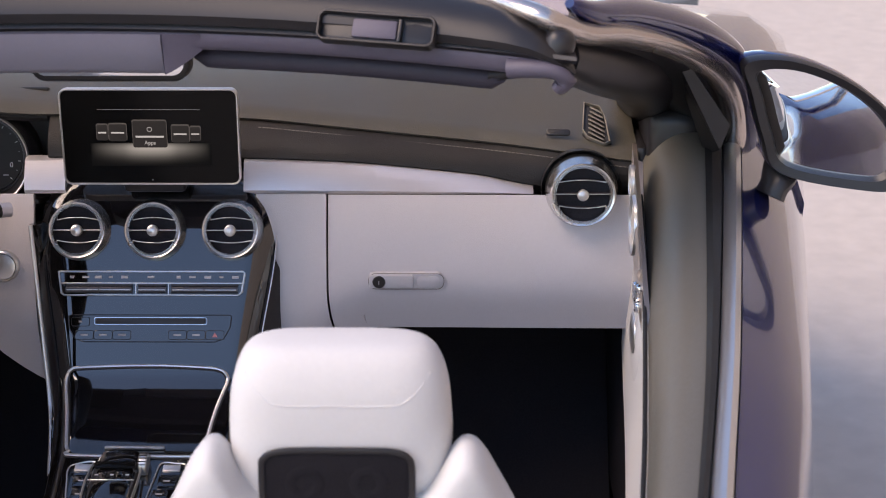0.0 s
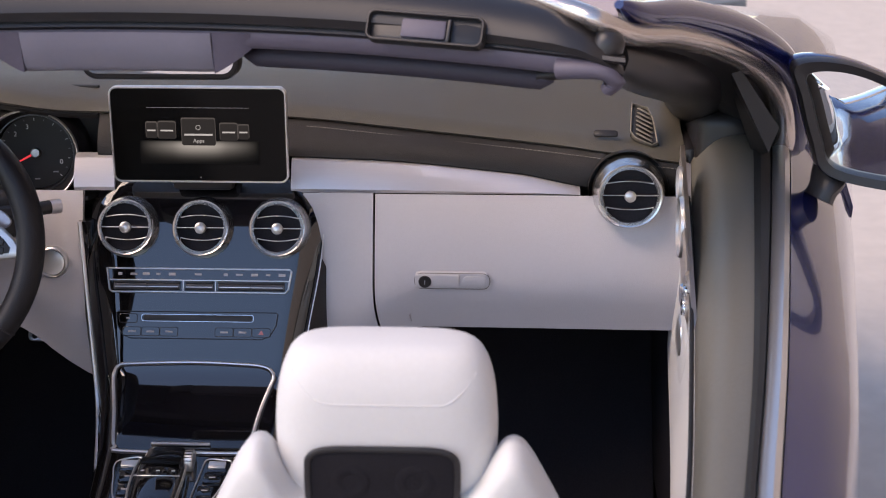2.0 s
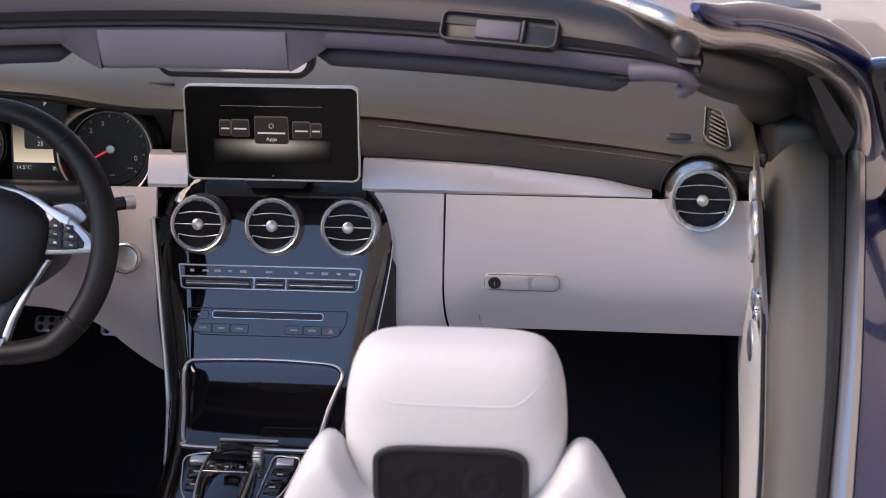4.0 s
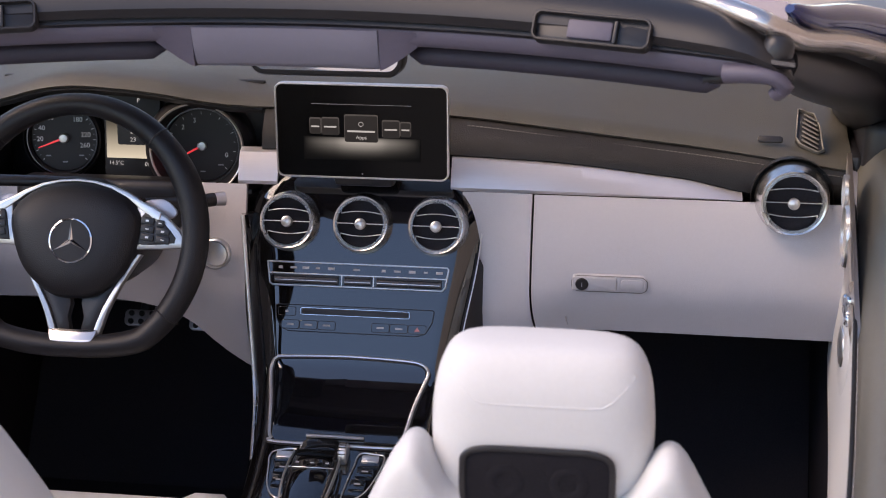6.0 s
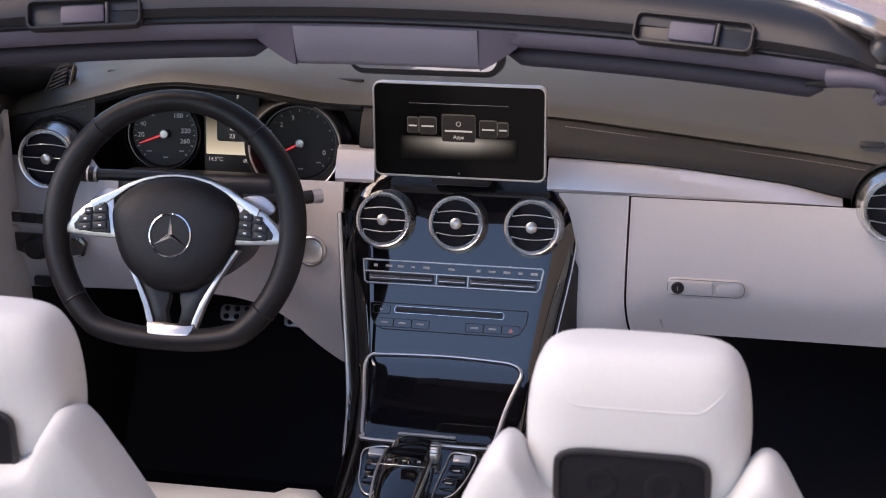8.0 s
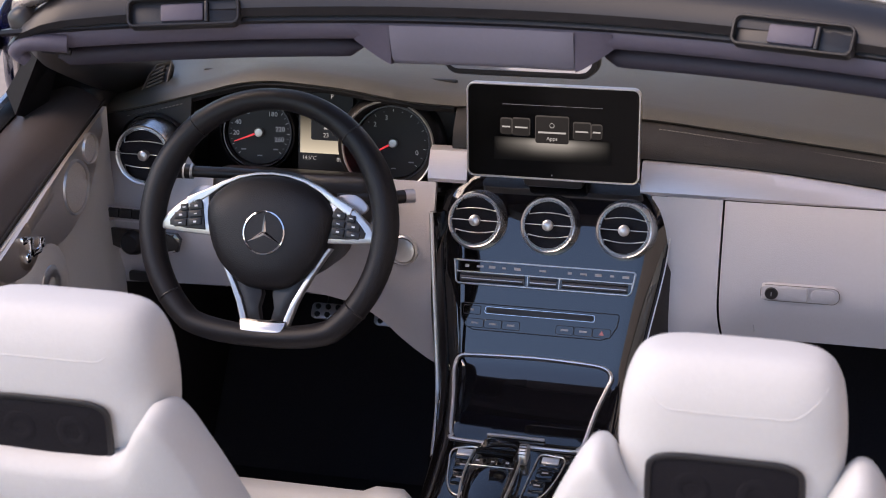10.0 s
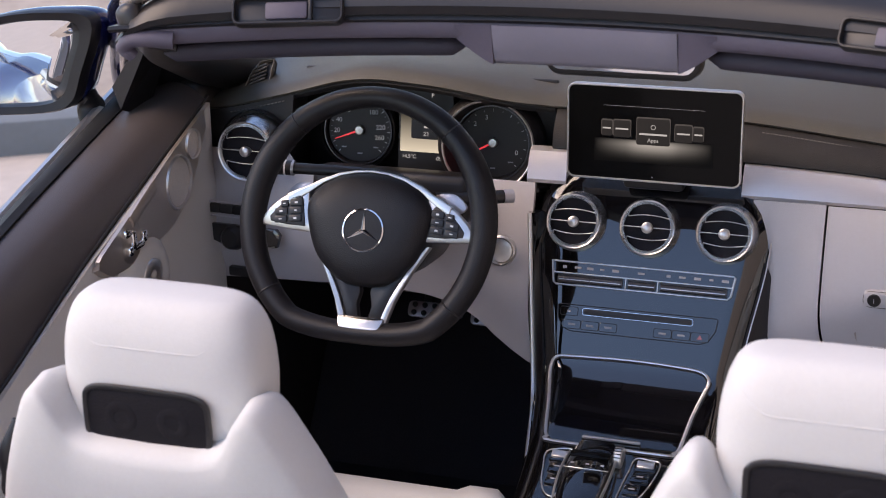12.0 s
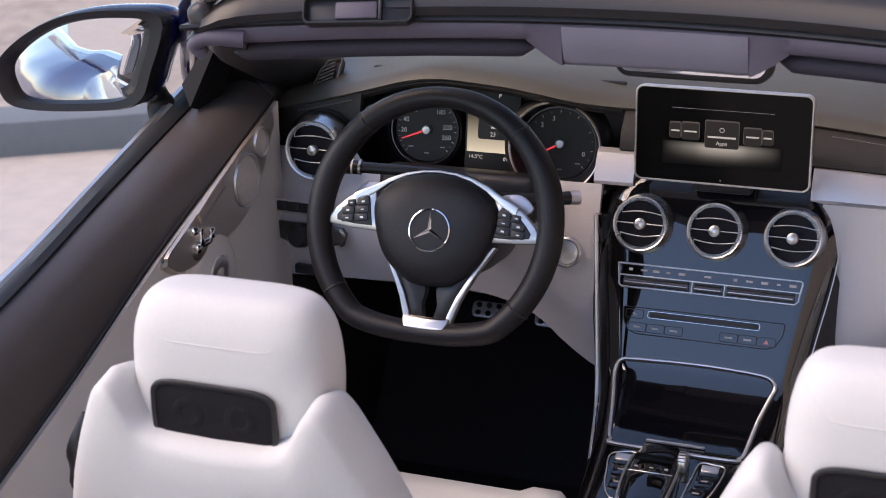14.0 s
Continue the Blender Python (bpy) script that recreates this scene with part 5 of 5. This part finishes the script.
# ---- doors ----
def resample(pts, n=26):
    P = smooth_path(pts, 10)
    return [P[min(len(P) - 1, round(i * (len(P) - 1) / (n - 1)))] for i in range(n)]


def car_door(s, chrome_o, chrome_i, seal, low, waist, label):
    CO, CI, SE, LO, WA = [resample(p) for p in (chrome_o, chrome_i, seal, low, waist)]
    secs = []
    for a, w in zip(CO, WA):
        bulge = Vector((s * 0.016, 0, 0.001))
        secs.append([a + Vector((s * 0.002, 0, -0.004)), a.lerp(w, 0.3) + bulge * 0.8, a.lerp(w, 0.65) + bulge, w, w + Vector((s * 0.010, 0, -0.10)), w + Vector((-s * 0.01, 0, -0.18)), w + Vector((s * 0.0, 0, -0.34)), w + Vector((-s * 0.05, 0, -0.52))])
    door = part("door", sheet(secs, 0.01), PAINT, car, label, 50)
    secs = []
    for a, b in zip(SE, LO):
        row = []
        for k in range(9):
            t = k / 8
            p = a.lerp(b, t)
            row.append(p + Vector((-s * 0.012 * math.sin(math.pi * t), 0, 0.022 * math.sin(math.pi * t) * (1 - 0.3 * t))))
        row.append(b + Vector((s * 0.012, 0, -0.012)))
        secs.append(row)
    # one black leather on both doors, painted lighter on the passenger's side
    part("upper_panel", sheet(secs, 0.012), LIT_LEATHER if s > 0 else SHEEN_LEATHER, door, "black leather upper panel with sky light in its colour", 60)
    part("panel_piping", tube([p + Vector((-s * 0.004, 0, 0.006)) for p in LO], 0.0028, 0.0028, 8), BLACK_LEATHER, door)
    secs = []
    for a, b in zip(SE, CI):
        secs.append([a + Vector((-s * 0.002, 0, 0.004)), a.lerp(b, 0.3) + Vector((0, 0, 0.010)), a.lerp(b, 0.8) + Vector((0, 0, 0.008)), b + Vector((0, 0, -0.012)), a + Vector((0, 0, -0.015))])
    part("window_seal", loft(secs), RUBBER, door, "black rubber window seal")
    secs = []
    for a, b in zip(CI, CO):
        secs.append([a + Vector((0, 0, 0.001)), a.lerp(b, 0.3) + Vector((0, 0, 0.006)), a.lerp(b, 0.7) + Vector((0, 0, 0.006)), b + Vector((0, 0, 0.0)), b + Vector((0, 0, -0.012)), a + Vector((0, 0, -0.010))])
    part("belt_moulding", loft(secs), SATIN, door, "polished chrome belt moulding")
    secs = []
    for i, b in enumerate(LO):
        row = [b + Vector((s * 0.006, 0, -0.004))]
        for t, dx in ((0.15, 0.0), (0.35, -0.010), (0.5, -0.012), (0.7, 0.0), (1.0, 0.01)):
            row.append(Vector((b.x + s * (0.006 + dx), b.y, b.z - 0.004 + (0.42 - b.z) * t)))
        secs.append(row)
    part("lower_panel", sheet(secs, 0.012), WHITE_LEATHER, door, "white leather lower panel", 60)
    return door


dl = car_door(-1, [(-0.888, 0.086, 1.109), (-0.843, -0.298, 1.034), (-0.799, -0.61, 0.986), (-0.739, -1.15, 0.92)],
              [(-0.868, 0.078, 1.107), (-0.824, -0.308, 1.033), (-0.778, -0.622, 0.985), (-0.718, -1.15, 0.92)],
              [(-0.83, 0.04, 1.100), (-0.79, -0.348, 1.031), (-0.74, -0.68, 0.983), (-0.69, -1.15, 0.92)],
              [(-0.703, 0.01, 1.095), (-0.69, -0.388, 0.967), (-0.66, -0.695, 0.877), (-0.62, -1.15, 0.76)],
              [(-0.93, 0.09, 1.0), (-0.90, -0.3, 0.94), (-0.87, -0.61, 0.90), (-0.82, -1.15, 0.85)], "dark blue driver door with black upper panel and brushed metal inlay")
dr = car_door(1, [(0.855, 0.10, 1.085), (0.833, -0.07, 1.064), (0.762, -0.532, 1.0), (0.713, -0.813, 0.95), (0.655, -1.15, 0.90)],
              [(0.830, 0.10, 1.085), (0.810, -0.07, 1.064), (0.740, -0.532, 1.0), (0.691, -0.813, 0.95), (0.633, -1.15, 0.90)],
              [(0.80, 0.08, 1.095), (0.785, -0.07, 1.075), (0.726, -0.532, 1.0), (0.681, -0.813, 0.95), (0.620, -1.15, 0.90)],
              [(0.715, 0.12, 1.045), (0.688, -0.25, 0.985), (0.655, -0.60, 0.93), (0.632, -0.80, 0.90), (0.59, -1.15, 0.84)],
              [(0.955, 0.09, 0.95), (0.93, -0.07, 0.94), (0.845, -0.532, 0.93), (0.79, -0.773, 0.92), (0.72, -1.15, 0.88)], "dark blue passenger door with black upper panel")


def inlay(s, door):
    """Brushed metal inlay with two loudspeakers, handle and seat switches."""
    X = lambda y: s * (0.704 + 0.040 * y) - s * 0.010
    top = lambda y: float(np.interp(y, [-0.395, -0.389, -0.276, -0.149, -0.03], [0.962, 0.967, 1.007, 1.053, 1.089]))
    bot = soft_curve([-0.41, -0.39, -0.366, -0.319, -0.251, -0.171, -0.113, -0.077, -0.041, -0.02], [0.963, 0.956, 0.936, 0.931, 0.937, 0.945, 0.968, 1.003, 1.052, 1.08])
    secs = []
    for k in range(41):
        y = -0.394 + 0.364 * k / 40
        a, b = top(y), min(bot(y), top(y) - 0.002)
        secs.append([(X(y), y, a + (b - a) * t) for t in (0, 0.25, 0.5, 0.75, 1.0)] + [(X(y) + s * 0.01, y, b - 0.004)])
    plate = part("metal_inlay", sheet(secs, 0.006), BRUSHED, door, "brushed metal inlay")
    face = lambda y, z, tip=0: Matrix.Translation((X(y) - s * 0.004, y, z)) @ pose(0, 0, 0, 0, -s * 90, 0) @ pose(0, 0, 0, 0, 0, tip)
    for y, z, R in ((-0.081, 1.049, 0.0235), (-0.137, 1.004, 0.0415)):
        sp = part("loudspeaker", lathe([(0.0001, 0.004), (R * 0.6, 0.004), (R * 0.88, 0.0025), (R * 0.9, 0.0)], 40, face(y, z)), MESH_SILVER, door, "silver loudspeaker grille")
        part("speaker_rim", lathe([(R * 0.9, 0.0), (R * 0.92, 0.006), (R * 0.97, 0.007), (R * 1.03, 0.0)], 40, face(y, z)), SATIN, door)
    part("door_pull", tube([(X(y) - s * 0.007, y, z) for y, z in ((-0.218, 1.021), (-0.255, 1.007), (-0.296, 0.990))], 0.004, 0.011, 10), BRUSHED, door, "slim metal door pull")
    sw = part("seat_switch", lathe([(0.0001, 0.003), (0.030, 0.003), (0.034, 0.0)], 32, face(-0.300, 0.962)), BRUSHED, door, "round seat switch plate")
    for y, z, a, b in ((-0.318, 0.980, 0.016, 0.012), (-0.300, 0.966, 0.012, 0.028), (-0.286, 0.954, 0.030, 0.011), (-0.268, 0.962, 0.014, 0.018), (-0.312, 0.952, 0.012, 0.014)):
        part("switch_key", rbox(0.010, a, b, 0.004, 2, Matrix.Translation((X(y) - s * 0.010, y, z))), CHROME, door)
    part("window_switch", lathe([(0.010, 0.008), (0.016, 0.010), (0.026, 0.008), (0.032, 0.0), (0.034, -0.01)], 32, face(-0.248, 0.893)), SATIN, door, "round silver switch ring")
    part("arm_bulge", lathe([(0.0001, 0.006), (0.05, 0.006), (0.065, 0.002), (0.08, -0.012)], 32, face(-0.255, 0.886)), WHITE_LEATHER, door)


MESH_SILVER = material("silver_mesh", (0.74, 0.70, 0.66), 0.45, metal=0.35, grain=0.35, grain_scale=900, bump=0.7, bump_scale=700)
inlay(-1, dl)
inlay(1, dr)


# ---- door mirrors ----
def side_mirror(s, pts, y, yaw, label, foot):
    mir = thing("side_mirror", (foot[0], foot[1], foot[2]), label, "side mirror", "door mirrors")
    P = [(v.x, v.y) for v in smooth_path([(a, b, 0) for a, b in pts], 5, True)]
    cx, cz = sum(p[0] for p in P) / len(P), sum(p[1] for p in P) / len(P)
    turn = math.tan(radians(yaw))

    def ring_at(f, dy, lift=0.0):
        return [(cx + (px - cx) * f, y + dy + (px - cx) * turn * f, cz + lift + (pz - cz) * f) for px, pz in P]
    part("mirror_shell", loft([ring_at(0.80, 0.018), ring_at(1.0, 0.008), ring_at(1.02, 0.014), ring_at(1.01, 0.035), ring_at(0.94, 0.065), ring_at(0.78, 0.092), ring_at(0.5, 0.108), ring_at(0.15, 0.114)]), PAINT, mir, "glossy dark blue shell", 60)
    part("mirror_bezel", loft([ring_at(1.004, 0.010), ring_at(1.006, -0.006), ring_at(0.975, -0.014), ring_at(0.835, -0.011), ring_at(0.80, 0.002), ring_at(0.79, 0.012)], caps=False), BLACK_PLASTIC, mir, "black bezel", 50)
    part("mirror_glass", loft([ring_at(0.82, 0.010), ring_at(0.82, 0.003), ring_at(0.5, 0.0025), ring_at(0.02, 0.002)]), MIRROR, mir, "mirror glass", 80)
    part("mirror_foot", tube(smooth_path([(foot[0], foot[1], foot[2]), (foot[0] + s * 0.015, foot[1] + 0.01, foot[2] + 0.03), (foot[0] + s * 0.03, y + 0.075, foot[2] + 0.06), (cx - s * 0.03, y + 0.085, cz - 0.03)], 5), 0.026, 0.018, 12), BLACK_PLASTIC, mir, "black mirror foot")
    return mir


side_mirror(-1, [(-0.838, 1.232), (-0.90, 1.246), (-0.98, 1.238), (-1.042, 1.208), (-1.084, 1.166), (-1.086, 1.128), (-1.062, 1.094), (-0.97, 1.086), (-0.885, 1.096), (-0.858, 1.15)], -0.12, 21, "dark blue driver door mirror with black bezel", (-0.865, -0.05, 1.06))
side_mirror(1, [(0.822, 1.222), (0.880, 1.228), (0.950, 1.205), (1.010, 1.162), (1.045, 1.105), (1.030, 1.060), (0.98, 1.054), (0.875, 1.072), (0.850, 1.12), (0.832, 1.18)], -0.12, -10.5, "dark blue passenger door mirror with black bezel", (0.868, -0.10, 1.035))
